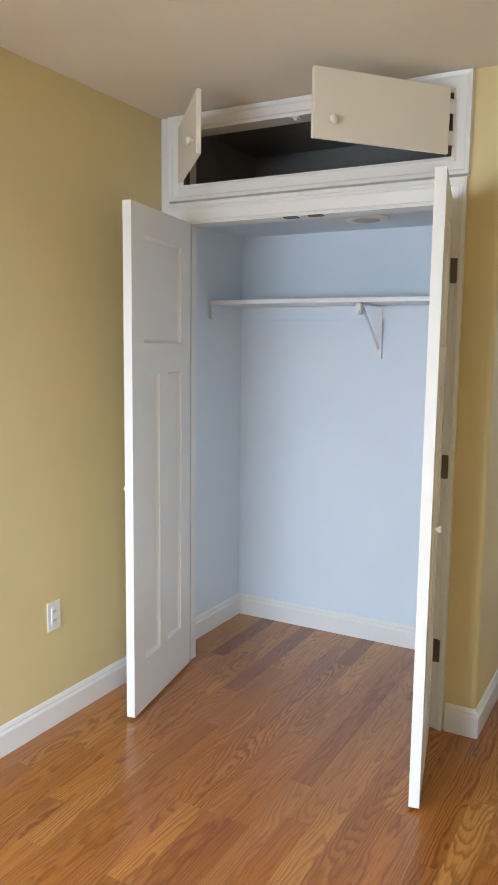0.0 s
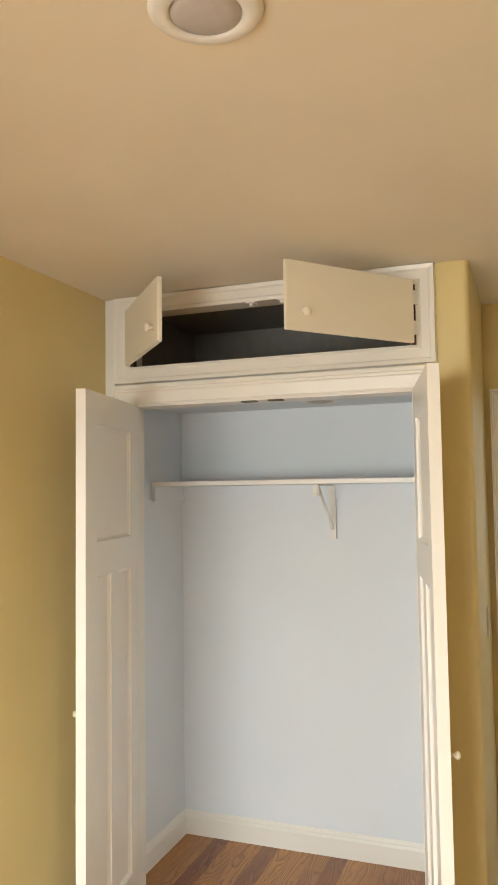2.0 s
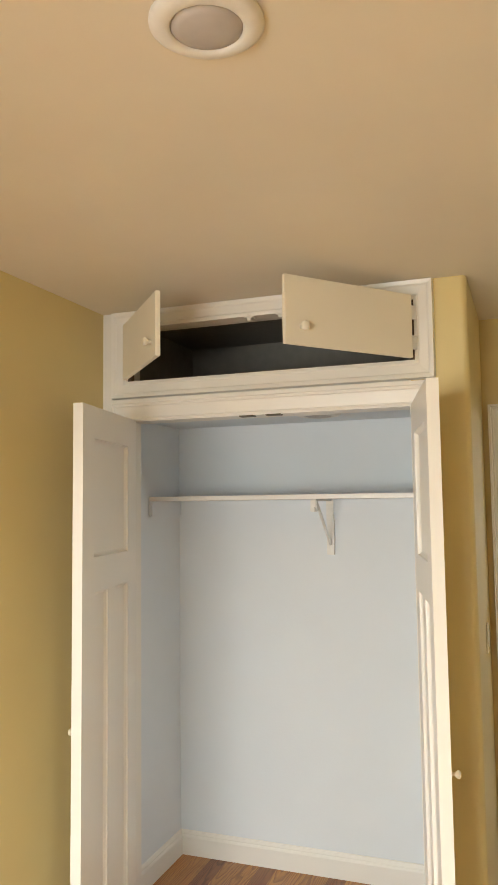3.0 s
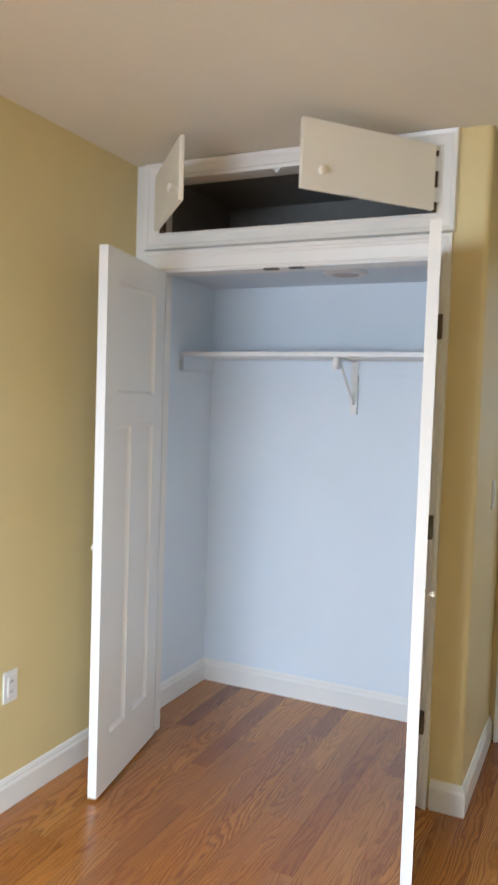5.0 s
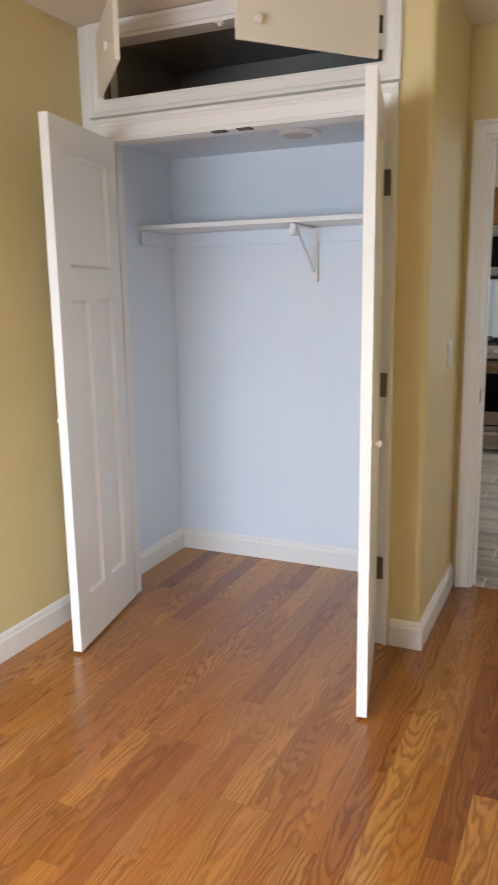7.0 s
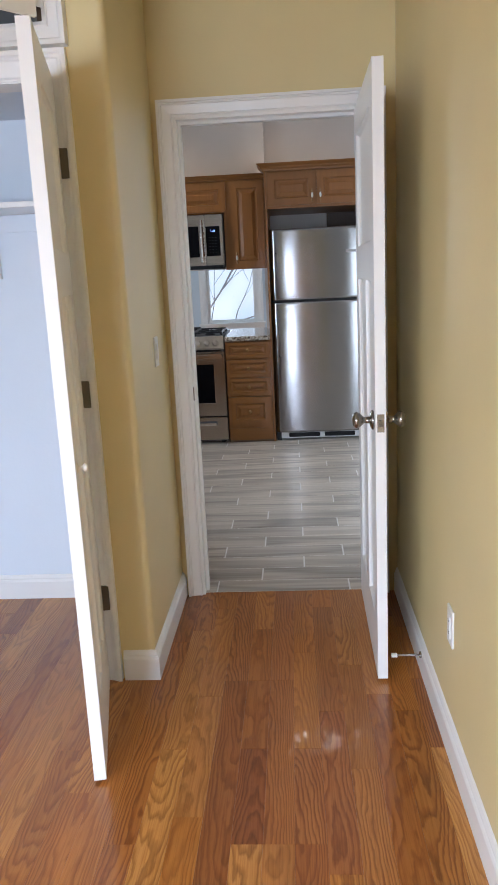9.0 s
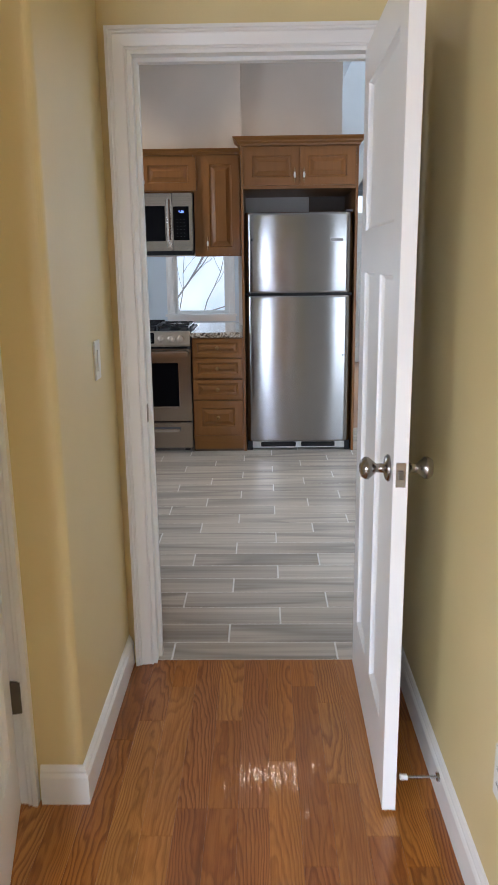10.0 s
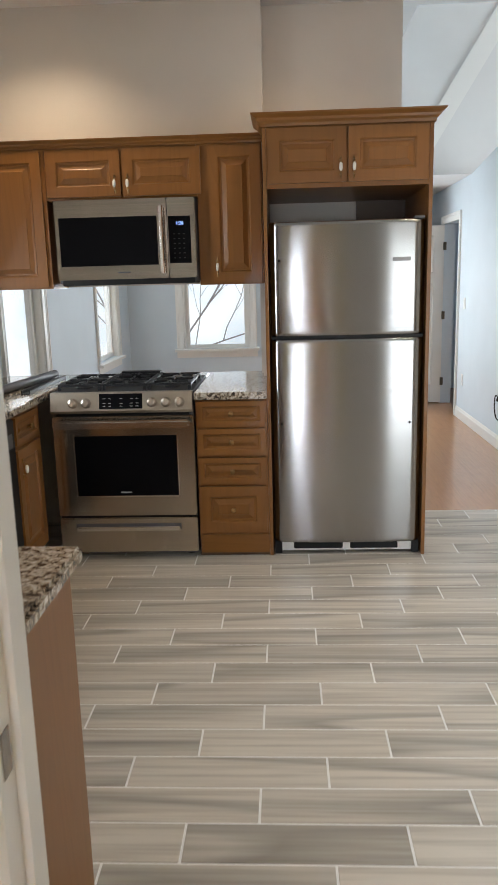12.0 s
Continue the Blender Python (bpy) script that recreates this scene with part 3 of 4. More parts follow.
structure(boxes("wall_pass_through", [(-2.0, -0.20, 7.36, 7.5, 1.47, KH), (-2.0, -0.16, 7.36, 7.5, 0, 0.875), (-0.185, -0.10, 7.36, 7.5, 0.875, 1.47)], GREIGE), "pale greige wall with an open pass through over the counter", "wall")
structure(boxes("wall_fridge", [(-0.20, 0.64, 7.5, 7.6, 0, KH), (-0.20, -0.16, 7.36, 7.5, 1.47, KH)], GREIGE), "pale greige wall behind the refrigerator", "wall")
structure(boxes("ceiling_kitchen", [(-2.1, 3.1, YK + 0.12, 7.6, KH, KH + 0.1)], CEIL_COOL), "white painted kitchen ceiling", "ceiling")
structure(boxes("floor_kitchen_base", [(-2.1, 3.1, YK + 0.02, 7.53, -0.12, -0.002)], GROUT), "pale grout bed under floor tiles", "floor")


# ---- kitchen cabinets ----
def pull(parent, x, y, z):
    bm = bmesh.new()
    for s in (-1, 1):
        add_rod(bm, (x, y, z + s * 0.036), (x, y - 0.018, z + s * 0.030), 0.004, 8)
        add_rod(bm, (x, y - 0.018, z + s * 0.032), (x, y - 0.022, z + s * 0.016), 0.005, 8)
        add_rod(bm, (x, y - 0.002, z + s * 0.030), (x, y - 0.002, z + s * 0.052), 0.007, 8, 0.003)
    tagged(mesh_ob("pull", bm, BRASS, parent), kind="stuff")
    lathe("pull_grip", [(0.005, -0.02), (0.008, -0.012), (0.009, 0.0), (0.008, 0.012), (0.005, 0.02)], pose(x, y - 0.023, z), PORC, parent, 12)


def cab_door(parent, x0, x1, z0, z1, y, px=None, pz=None, name="door"):
    m = pose(x0 + 0.002, y - 0.02, z0 + 0.002)
    w, h = x1 - x0 - 0.004, z1 - z0 - 0.004
    s = 0.055 if min(w, h) > 0.2 else 0.028
    ob = slab(name, w, h, 0.0195, [(s, w - s, s, h - s)], RAISED, MAPLE, parent, False, m)
    if px is not None:
        pull(parent, px, y - 0.02, pz)
    return ob


CROWN = [(0.0, 0.0), (0.010, 0.004), (0.012, 0.018), (0.024, 0.028), (0.028, 0.040), (0.050, 0.054), (0.054, 0.062), (0.0, 0.062)]


def crown(parent, pts, z, scale=1.0):
    """pts runs so that its left side faces out."""
    pts = [Vector(p) for p in pts]
    bm = bmesh.new()
    rows = []
    for i, p in enumerate(pts):
        d0 = (p - pts[i - 1]).normalized() if i else (pts[1] - p).normalized()
        d1 = (pts[i + 1] - p).normalized() if i + 1 < len(pts) else d0
        n0, n1 = Vector((-d0.y, d0.x)), Vector((-d1.y, d1.x))
        n = (n0 + n1) / (1 + n0.dot(n1))
        rows.append([bm.verts.new((p.x + n.x * u * scale, p.y + n.y * u * scale, z + h * scale)) for u, h in CROWN])
    for a, b in zip(rows, rows[1:]):
        for j in range(len(CROWN) - 1):
            bm.faces.new((a[j], a[j + 1], b[j + 1], b[j]))
    bm.faces.new(rows[0]), bm.faces.new(rows[-1])
    mesh_ob("crown", bm, MAPLE_X, parent)


UY = 7.05
e = thing("wall_cabinet", pose(0, 0, 0), "honey maple wall cabinet with raised panel door", "wall cabinet", "kitchen wall cabinets")
boxes("body", [(-0.515, -0.163, UY, 7.358, 1.465, 2.20)], MAPLE, e)
cab_door(e, -0.455, -0.170, 1.475, 2.19, UY, -0.415, 1.56)
crown(e, [(-0.155, UY), (-0.515, UY)], 2.20, 0.7)
e = thing("wall_cabinet", pose(0, 0, 0), "short honey maple wall cabinet above the microwave", "wall cabinet", "kitchen wall cabinets")
boxes("body", [(-1.340, -0.517, UY, 7.358, 1.935, 2.20)], MAPLE, e)
cab_door(e, -1.335, -0.925, 1.945, 2.19, UY, -0.957, 2.01)
cab_door(e, -0.917, -0.492, 1.945, 2.19, UY, -0.887, 2.01)
crown(e, [(-0.515, UY), (-1.340, UY)], 2.20, 0.7)
e = thing("wall_cabinet", pose(0, 0, 0), "tall honey maple wall cabinet with raised panel door", "wall cabinet", "kitchen wall cabinets")
boxes("body", [(-1.990, -1.342, UY, 7.358, 1.465, 2.20)], MAPLE, e)
cab_door(e, -1.74, -1.36, 1.475, 2.19, UY, -1.71, 1.56)
crown(e, [(-1.340, UY), (-1.990, UY)], 2.20, 0.7)

FY = 6.73
e = thing("fridge_cabinet", pose(0, 0, 0), "deep honey maple cabinet with side panels round the refrigerator", "cabinet")
boxes("side_panel", [(-0.152, -0.134, FY, 7.498, 0.0, 2.215)], MAPLE, e)
boxes("side_panel", [(0.668, 0.686, FY, 7.498, 0.0, 2.215)], MAPLE, e)
boxes("body", [(-0.133, 0.667, FY, 7.498, 1.925, 2.215)], MAPLE, e)
boxes("back_strip", [(0.38, 0.667, 7.47, 7.498, 1.76, 1.924)], DARKWOOD_AND_GAP, e)
cab_door(e, -0.126, 0.262, 1.945, 2.205, FY, 0.232, 2.015)
cab_door(e, 0.268, 0.660, 1.945, 2.205, FY, 0.298, 2.015)
crown(e, [(0.686, 7.35), (0.686, FY), (-0.152, FY), (-0.152, 7.03)], 2.212)


def drawer_front(parent, x0, x1, z0, z1, y):
    cab_door(parent, x0, x1, z0, z1, y, name="drawer_front")
    lathe("drawer_knob", [(0.006, 0), (0.005, 0.010), (0.014, 0.018), (0.014, 0.023), (0.006, 0.028)], pose((x0 + x1) / 2, y - 0.019, (z0 + z1) / 2, 90), BRASS, parent, 14)


BY = 6.73
e = thing("base_cabinet", pose(0, 0, 0), "honey maple base cabinet with four drawers", "base cabinet", "kitchen base cabinets")
boxes("body", [(-0.535, -0.154, BY, 7.355, 0.10, 0.872)], MAPLE, e)
boxes("toe_kick", [(-0.535, -0.154, BY + 0.01, BY + 0.03, 0.0, 0.099)], DARKWOOD_AND_GAP, e)
boxes("skirt", [(-0.530, -0.154, BY - 0.004, BY + 0.009, 0.02, 0.125)], MAPLE_X, e)
for z0, z1 in ((0.728, 0.868), (0.572, 0.718), (0.412, 0.560), (0.142, 0.400)):
    drawer_front(e, -0.528, -0.162, z0, z1, BY)

# left run faces +x
LX = -1.38
turn_m = pose(LX, 0, 0, 0, 0, 90)
e = thing("base_cabinet", turn_m, "honey maple base cabinet with a drawer over a door", "base cabinet", "kitchen base cabinets")
boxes("body", [(6.30, 6.72, 0.0, 0.60, 0.10, 0.872)], MAPLE, e)
boxes("toe_kick", [(6.30, 6.72, 0.05, 0.07, 0.0, 0.099)], DARKWOOD_AND_GAP, e)
drawer_front(e, 6.315, 6.66, 0.72, 0.862, 0.0)
cab_door(e, 6.315, 6.66, 0.13, 0.70, 0.0, 6.36, 0.60)
e = thing("dishwasher", turn_m, "black dishwasher with a pocket handle under the counter", "dishwasher")
boxes("body", [(5.70, 6.295, 0.02, 0.60, 0.05, 0.868)], GREYP, e)
boxes("door_panel", [(5.703, 6.292, -0.02, 0.019, 0.12, 0.865)], BLACK, e, 0.006)
boxes("pocket_handle", [(6.02, 6.25, -0.026, -0.019, 0.73, 0.80)], GREYP, e, 0.003)
e = thing("base_cabinet", turn_m, "honey maple base cabinet beside the dishwasher", "base cabinet", "kitchen base cabinets")
boxes("body", [(4.40, 5.695, 0.0, 0.60, 0.0, 0.872)], MAPLE, e)

e = thing("countertop", pose(0, 0, 0), "polished speckled granite countertop", "countertop", "granite countertops")
boxes("top", [(-0.537, -0.154, 6.69, 7.62, 0.876, 0.915)], GRANITE, e, 0.004)
e = thing("countertop", pose(0, 0, 0), "polished speckled granite countertop in the corner", "countertop", "granite countertops")
boxes("top", [(-1.995, -1.350, 4.40, 7.62, 0.876, 0.915), (-1.349, -0.5375, 7.40, 7.62, 0.876, 0.915)], GRANITE, e, 0.004)
e = thing("countertop", pose(0, 0, 0), "polished speckled granite countertop beside the doorway", "countertop", "granite countertops")
boxes("top", [(-1.995, -0.513, 3.715, 4.365, 0.876, 0.915)], GRANITE, e, 0.008)
e = thing("base_cabinet", pose(0, 0, 0), "honey maple base cabinet with a plain end panel", "base cabinet", "kitchen base cabinets")
boxes("body", [(-1.99, -0.565, 3.715, 4.335, 0.0, 0.872)], MAPLE, e)
boxes("end_panel", [(-0.564, -0.540, 3.712, 4.345, 0.0, 0.874)], MAPLE, e, 0.002)
e = thing("foam_tube", pose(-1.555, 6.98, 0.940, 0, 0, -6), "dark grey foam tube lying on the counter", "tube")
bm = bmesh.new()
add_lathe(bm, [(0.013, 0.30), (0.013, 0.50), (0.021, 0.50), (0.0245, 0.496), (0.0245, -0.496), (0.021, -0.50), (0.013, -0.50), (0.013, -0.30)], pose(0, 0, 0, -90), 24)
mesh_ob("tube", bm, GREYP, e, True)
e = thing("trim_strip", pose(-1.445, 7.08, 0.9155), "black metal filler strip lying on the counter", "strip")
boxes("channel", [(-0.024, 0.024, -0.34, 0.34, 0.0, 0.005), (-0.024, -0.019, -0.34, 0.34, 0.005, 0.020), (0.019, 0.024, -0.34, 0.34, 0.005, 0.020)], BLACK, e)

# ---- range ----
e = thing("gas_range", pose(-0.923, 0, 0), "stainless steel slide in gas range with black grates", "range")
W2 = 0.378
boxes("body", [(-W2, W2, 6.735, 7.38, 0.02, 0.895)], GREYP, e)
boxes("cooktop", [(-W2 - 0.004, W2 + 0.004, 6.74, 7.395, 0.896, 0.922)], BLACK, e, 0.004)
bm = bmesh.new()
pts = [(6.735, 0.815), (6.69, 0.815), (6.678, 0.83), (6.70, 0.925), (6.735, 0.925)]
lo = [bm.verts.new((-W2, y, z)) for y, z in pts]
hi = [bm.verts.new((W2, y, z)) for y, z in pts]
bm.faces.new(lo), bm.faces.new(hi)
for i in range(5):
    bm.faces.new((lo[i], lo[(i + 1) % 5], hi[(i + 1) % 5], hi[i]))
mesh_ob("control_panel", bm, RANGE_STEEL, e)
tilt = pose(0, 6.689, 0.876, -13)
ob = boxes("display", [(-0.115, 0.115, -0.004, 0.004, -0.038, 0.042)], BGLASS, e, 0.001)
ob.matrix_basis = tilt
ob = boxes("display_marks", [(x, x + 0.014, -0.0048, -0.0042, z, z + 0.0025) for x in (-0.095, -0.065, -0.005, 0.05, 0.08) for z in (-0.025, -0.010, 0.015)], LETTER, e)
ob.matrix_basis = tilt
ob["kind"] = "stuff"
for x in (-0.255, -0.185, 0.165, 0.240, 0.312):
    lathe("knob", [(0.026, 0.0), (0.027, 0.006), (0.022, 0.008), (0.021, 0.030), (0.016, 0.034)], pose(x, 6.687, 0.870, 77), RANGE_STEEL, e, 20)
    ob = boxes("knob_grip", [(-0.006, 0.006, -0.038, -0.006, -0.020, 0.020)], RANGE_STEEL, e, 0.002)
    ob.matrix_basis = pose(x, 6.687, 0.870, -13)
boxes("oven_door", [(-W2, W2, 6.70, 6.734, 0.245, 0.795)], OVEN_STEEL, e, 0.005)
boxes("vent_slot", [(-W2 + 0.02, W2 - 0.02, 6.712, 6.734, 0.797, 0.812)], BLACK, e)
boxes("oven_window", [(-0.265, 0.285, 6.697, 6.701, 0.36, 0.69)], BGLASS, e, 0.001)
boxes("window_trim", [(-0.272, -0.266, 6.696, 6.70, 0.353, 0.697), (0.286, 0.292, 6.696, 6.70, 0.353, 0.697), (-0.272, 0.292, 6.696, 6.70, 0.353, 0.359)], CHROME, e)
boxes("door_mark", [(-0.03, 0.03, 6.6965, 6.698, 0.376, 0.382)], LETTER, e)
bm = bmesh.new()
add_box(bm, (-0.365, 0.365, 6.642, 6.664, 0.738, 0.782), 0.010)
for s in (-1, 1):
    add_box(bm, (s * 0.345 - 0.012, s * 0.345 + 0.012, 6.655, 6.70, 0.748, 0.772), 0.003)
mesh_ob("door_handle", bm, CHROME, e)
boxes("drawer", [(-W2, W2, 6.703, 6.734, 0.035, 0.232)], OVEN_STEEL, e, 0.005)
boxes("drawer_recess", [(-0.29, 0.29, 6.700, 6.704, 0.165, 0.200)], GREYP, e, 0.001)
boxes("drawer_handle", [(-0.285, 0.285, 6.688, 6.703, 0.160, 0.184)], CHROME, e, 0.005)
boxes("seam", [(-W2 + 0.003, W2 - 0.003, 6.722, 6.734, 0.233, 0.244)], BLACK, e)
tagged(boxes("foot", [(s * 0.33 - 0.02, s * 0.33 + 0.02, 6.78, 6.82, 0.0, 0.02) for s in (-1, 1)], BLACK, e), kind="stuff")
for cx in (-0.245, 0.0, 0.245):
    bm = bmesh.new()
    a, b = cx - 0.118, cx + 0.118
    z0, z1 = 0.945, 0.957
    for y in (6.80, 7.03, 7.26):
        add_box(bm, (a, b, y - 0.006, y + 0.006, z0, z1), 0.002)
    for x in (a + 0.006, b - 0.006):
        add_box(bm, (x - 0.006, x + 0.006, 6.80, 7.26, z0 - 0.004, z1), 0.002)
    for y in (6.915, 7.145):
        for k in range(6):
            an = radians(60 * k + 30)
            add_rod(bm, (cx + 0.035 * math.cos(an), y + 0.035 * math.sin(an), z1), (cx + 0.105 * math.cos(an), y + 0.105 * math.sin(an), z1), 0.006, 6)
    for x in (a + 0.008, b - 0.008):
        for y in (6.80, 7.03, 7.26):
            add_box(bm, (x - 0.008, x + 0.008, y - 0.008, y + 0.008, 0.921, z0), 0.002)
    mesh_ob("grate", bm, IRON, e)
for cx, y in ((-0.245, 6.915), (-0.245, 7.145), (0, 7.03), (0.245, 6.915), (0.245, 7.145)):
    lathe("burner", [(0.045, 0.0), (0.045, 0.010), (0.034, 0.012), (0.034, 0.018), (0.02, 0.021)], pose(cx, y, 0.921), IRON, e, 20)
bm = bmesh.new()
add_box(bm, (-0.13, 0.13, 7.28, 7.36, 0.922, 0.965), 0.012)
mesh_ob("rear_vent", bm, BLACK, e)

# ---- microwave ----
e = thing("microwave", pose(-0.905, 0, 0), "stainless steel over the range microwave with black glass door", "microwave")
MY = 6.965
boxes("body", [(-0.38, 0.38, MY + 0.03, 7.356, 1.490, 1.928)], GREYP, e, 0.002)
boxes("door", [(-0.38, 0.228, MY, MY + 0.0295, 1.508, 1.925)], OVEN_STEEL, e, 0.004)
boxes("side_panel", [(0.231, 0.38, MY, MY + 0.0295, 1.508, 1.925)], OVEN_STEEL, e, 0.004)
boxes("door_glass", [(-0.358, 0.175, MY - 0.003, MY + 0.001, 1.580, 1.835)], BGLASS, e, 0.001)
boxes("control_glass", [(0.236, 0.355, MY - 0.003, MY + 0.001, 1.585, 1.830)], BGLASS, e, 0.001)
tagged(boxes("buttons", [(x, x + 0.010, MY - 0.0036, MY - 0.003, z, z + 0.005) for x in (0.262, 0.288, 0.314) for z in (1.61, 1.635, 1.66, 1.685, 1.71, 1.735)], IRON, e), kind="stuff")
boxes("brand_bar", [(-0.05, 0.02, MY - 0.001, MY, 1.540, 1.547)], GREYP, e)
bm = bmesh.new()
n = 10
for k in range(n):
    za, zb = 1.535 + 0.345 * k / n, 1.535 + 0.345 * (k + 1) / n
    ya, yb = MY - 0.052 + 0.018 * (2 * k / n - 1) ** 2, MY - 0.052 + 0.018 * (2 * (k + 1) / n - 1) ** 2
    add_rod(bm, (0.202, ya, za), (0.202, yb, zb), 0.014, 12)
for z in (1.545, 1.87):
    add_rod(bm, (0.202, MY, z), (0.202, MY - 0.036, z), 0.011, 12)
mesh_ob("handle", bm, CHROME, e)
boxes("bottom_vent", [(-0.36, 0.37, MY + 0.01, 7.2, 1.478, 1.507)], BLACK, e, 0.003)
cu = bpy.data.curves.new("clock", "FONT")
cu.body, cu.size, cu.align_x, cu.extrude = "1:26", 0.024, "CENTER", 0.0003
ob = new("clock", cu)
ob.data.materials.append(LED)
ob.parent = e
ob.matrix_basis = pose(0.298, MY - 0.0036, 1.785, 90)

# ---- refrigerator ----
e = thing("refrigerator", pose(0.268, 0, 0), "brushed stainless steel top freezer refrigerator without handles", "refrigerator")
FW = 0.394
boxes("body", [(-FW + 0.002, FW - 0.002, 6.80, 7.44, 0.03, 1.770)], SILVER, e, 0.004)


def fridge_door(z0, z1, name):
    """A door with a softly bowed front and rounded edges."""
    bm = bmesh.new()
    cols = 40
    rows = [(0.0, 0.012), (0.004, 0.004), (0.012, 0.0)]
    outline = []
    for k in range(cols + 1):
        x = -FW + 2 * FW * k / cols
        u = abs(x) / FW
        y = 6.716 + 0.016 * u ** 3 + (0.045 * ((u - 0.90) / 0.10) ** 2 if u > 0.90 else 0)
        outline.append((x, y))
    levels = [z0, z0 + 0.006, z0 + 0.02, z1 - 0.02, z1 - 0.006, z1]
    push = [0.012, 0.003, 0.0, 0.0, 0.003, 0.012]
    grid = [[bm.verts.new((x, y + q, z)) for x, y in outline] for z, q in zip(levels, push)]
    for a, b in zip(grid, grid[1:]):
        for i in range(cols):
            bm.faces.new((a[i], a[i + 1], b[i + 1], b[i]))
    back_lo = [bm.verts.new((x, 6.798, z0)) for x in (-FW, FW)]
    back_hi = [bm.verts.new((x, 6.798, z1)) for x in (-FW, FW)]
    bm.faces.new((*grid[0], back_lo[1], back_lo[0]))
    bm.faces.new((*grid[-1], back_hi[1], back_hi[0]))
    bm.faces.new((*[g[0] for g in grid], back_hi[0], back_lo[0]))
    bm.faces.new((*[g[-1] for g in grid], back_hi[1], back_lo[1]))
    bm.faces.new((*back_lo, *reversed(back_hi)))
    return mesh_ob(name, bm, STEEL, e, True)


fridge_door(0.072, 1.178, "door")
fridge_door(1.192, 1.765, "freezer_door")
boxes("gap_strip", [(-FW + 0.004, FW - 0.006, 6.745, 6.80, 1.178, 1.192)], BLACK, e)
boxes("base_grille", [(-FW + 0.01, FW - 0.01, 6.775, 6.80, 0.012, 0.068)], PLAST, e, 0.002)
boxes("grille_slot", [(-0.29, -0.02, 6.771, 6.776, 0.022, 0.060), (0.02, 0.28, 6.771, 6.776, 0.022, 0.060)], BLACK, e, 0.004)
tagged(boxes("foot", [(-FW + 0.002, -FW + 0.04, 6.76, 6.80, 0.0, 0.07), (FW - 0.04, FW - 0.002, 6.76, 6.80, 0.0, 0.07)], BLACK, e, 0.002), kind="stuff")
boxes("badge", [(0.225, 0.315, 6.718, 6.724, 1.560, 1.580)], LETTER, e, 0.001)
boxes("hinge_cap", [(FW - 0.06, FW - 0.01, 6.735, 6.80, 1.766, 1.778)], GREYP, e, 0.002)
for x, z in ((-0.345, 0.735), (0.325, 0.735), (-0.345, 1.575)):
    lathe("screw_hole", [(0.008, 0.0), (0.007, 0.006), (0.004, 0.008)], pose(x, 6.731, z, 90), BLACK, e, 10)

# ---- ceiling can lights ----
for i, (cx, cy) in enumerate(CANS):
    e = thing("recessed_light", pose(cx, cy, KH, 180), "round recessed ceiling light switched on", "ceiling lamp", "kitchen recessed lights")
    lathe("trim_ring", [(0.085, 0.0), (0.085, 0.004), (0.066, 0.008), (0.062, 0.001)], I4, PLAST, e, 32)
    lathe("lens", [(0.061, 0.001), (0.061, 0.004), (0.001, 0.006)], I4, CANGLOW, e, 32)

# ---- rooms beyond the kitchen ----
DX, DY = -1.86, 11.6
structure(boxes("wall_dining_left", [(DX - 0.12, DX, 7.5, 7.62, 0, KH), (DX - 0.12, DX, 8.42, 10.1, 0, KH), (DX - 0.12, DX, 10.95, DY, 0, KH),
                                     (DX - 0.12, DX, 7.62, 8.42, 0, 0.72), (DX - 0.12, DX, 10.1, 10.95, 0, 0.72), (DX - 0.12, DX, 7.62, 8.42, 2.45, KH), (DX - 0.12, DX, 10.1, 10.95, 2.45, KH)], PALE), "pale blue grey wall with two windows", "wall")
# The opening from x -0.2 to 0.6 is hidden, added for the fill lamp.
structure(boxes("wall_dining_end", [(DX - 0.12, -1.22, DY, DY + 0.12, 0, KH), (-0.46, -0.2, DY, DY + 0.12, 0, KH), (0.6, 0.74, DY, DY + 0.12, 0, KH), (-0.2, 0.6, DY, DY + 0.12, 0, 0.72), (-0.2, 0.6, DY, DY + 0.12, 2.05, KH), (-1.22, -0.46, DY, DY + 0.12, 0, 0.72), (-1.22, -0.46, DY, DY + 0.12, 2.45, KH)], PALE), "pale blue grey wall with a window", "wall")
structure(boxes("wall_hall_left", [(0.64, 0.74, 7.6, DY, KH, 4.3), (0.64, 0.74, DY, 13.0, 0, KH)], PALE), "pale blue grey wall between hall and side room", "wall")
structure(boxes("ceiling_dining", [(DX - 0.1, 0.74, 7.5, DY + 0.1, KH, KH + 0.1)], CEIL_COOL), "white painted ceiling", "ceiling")


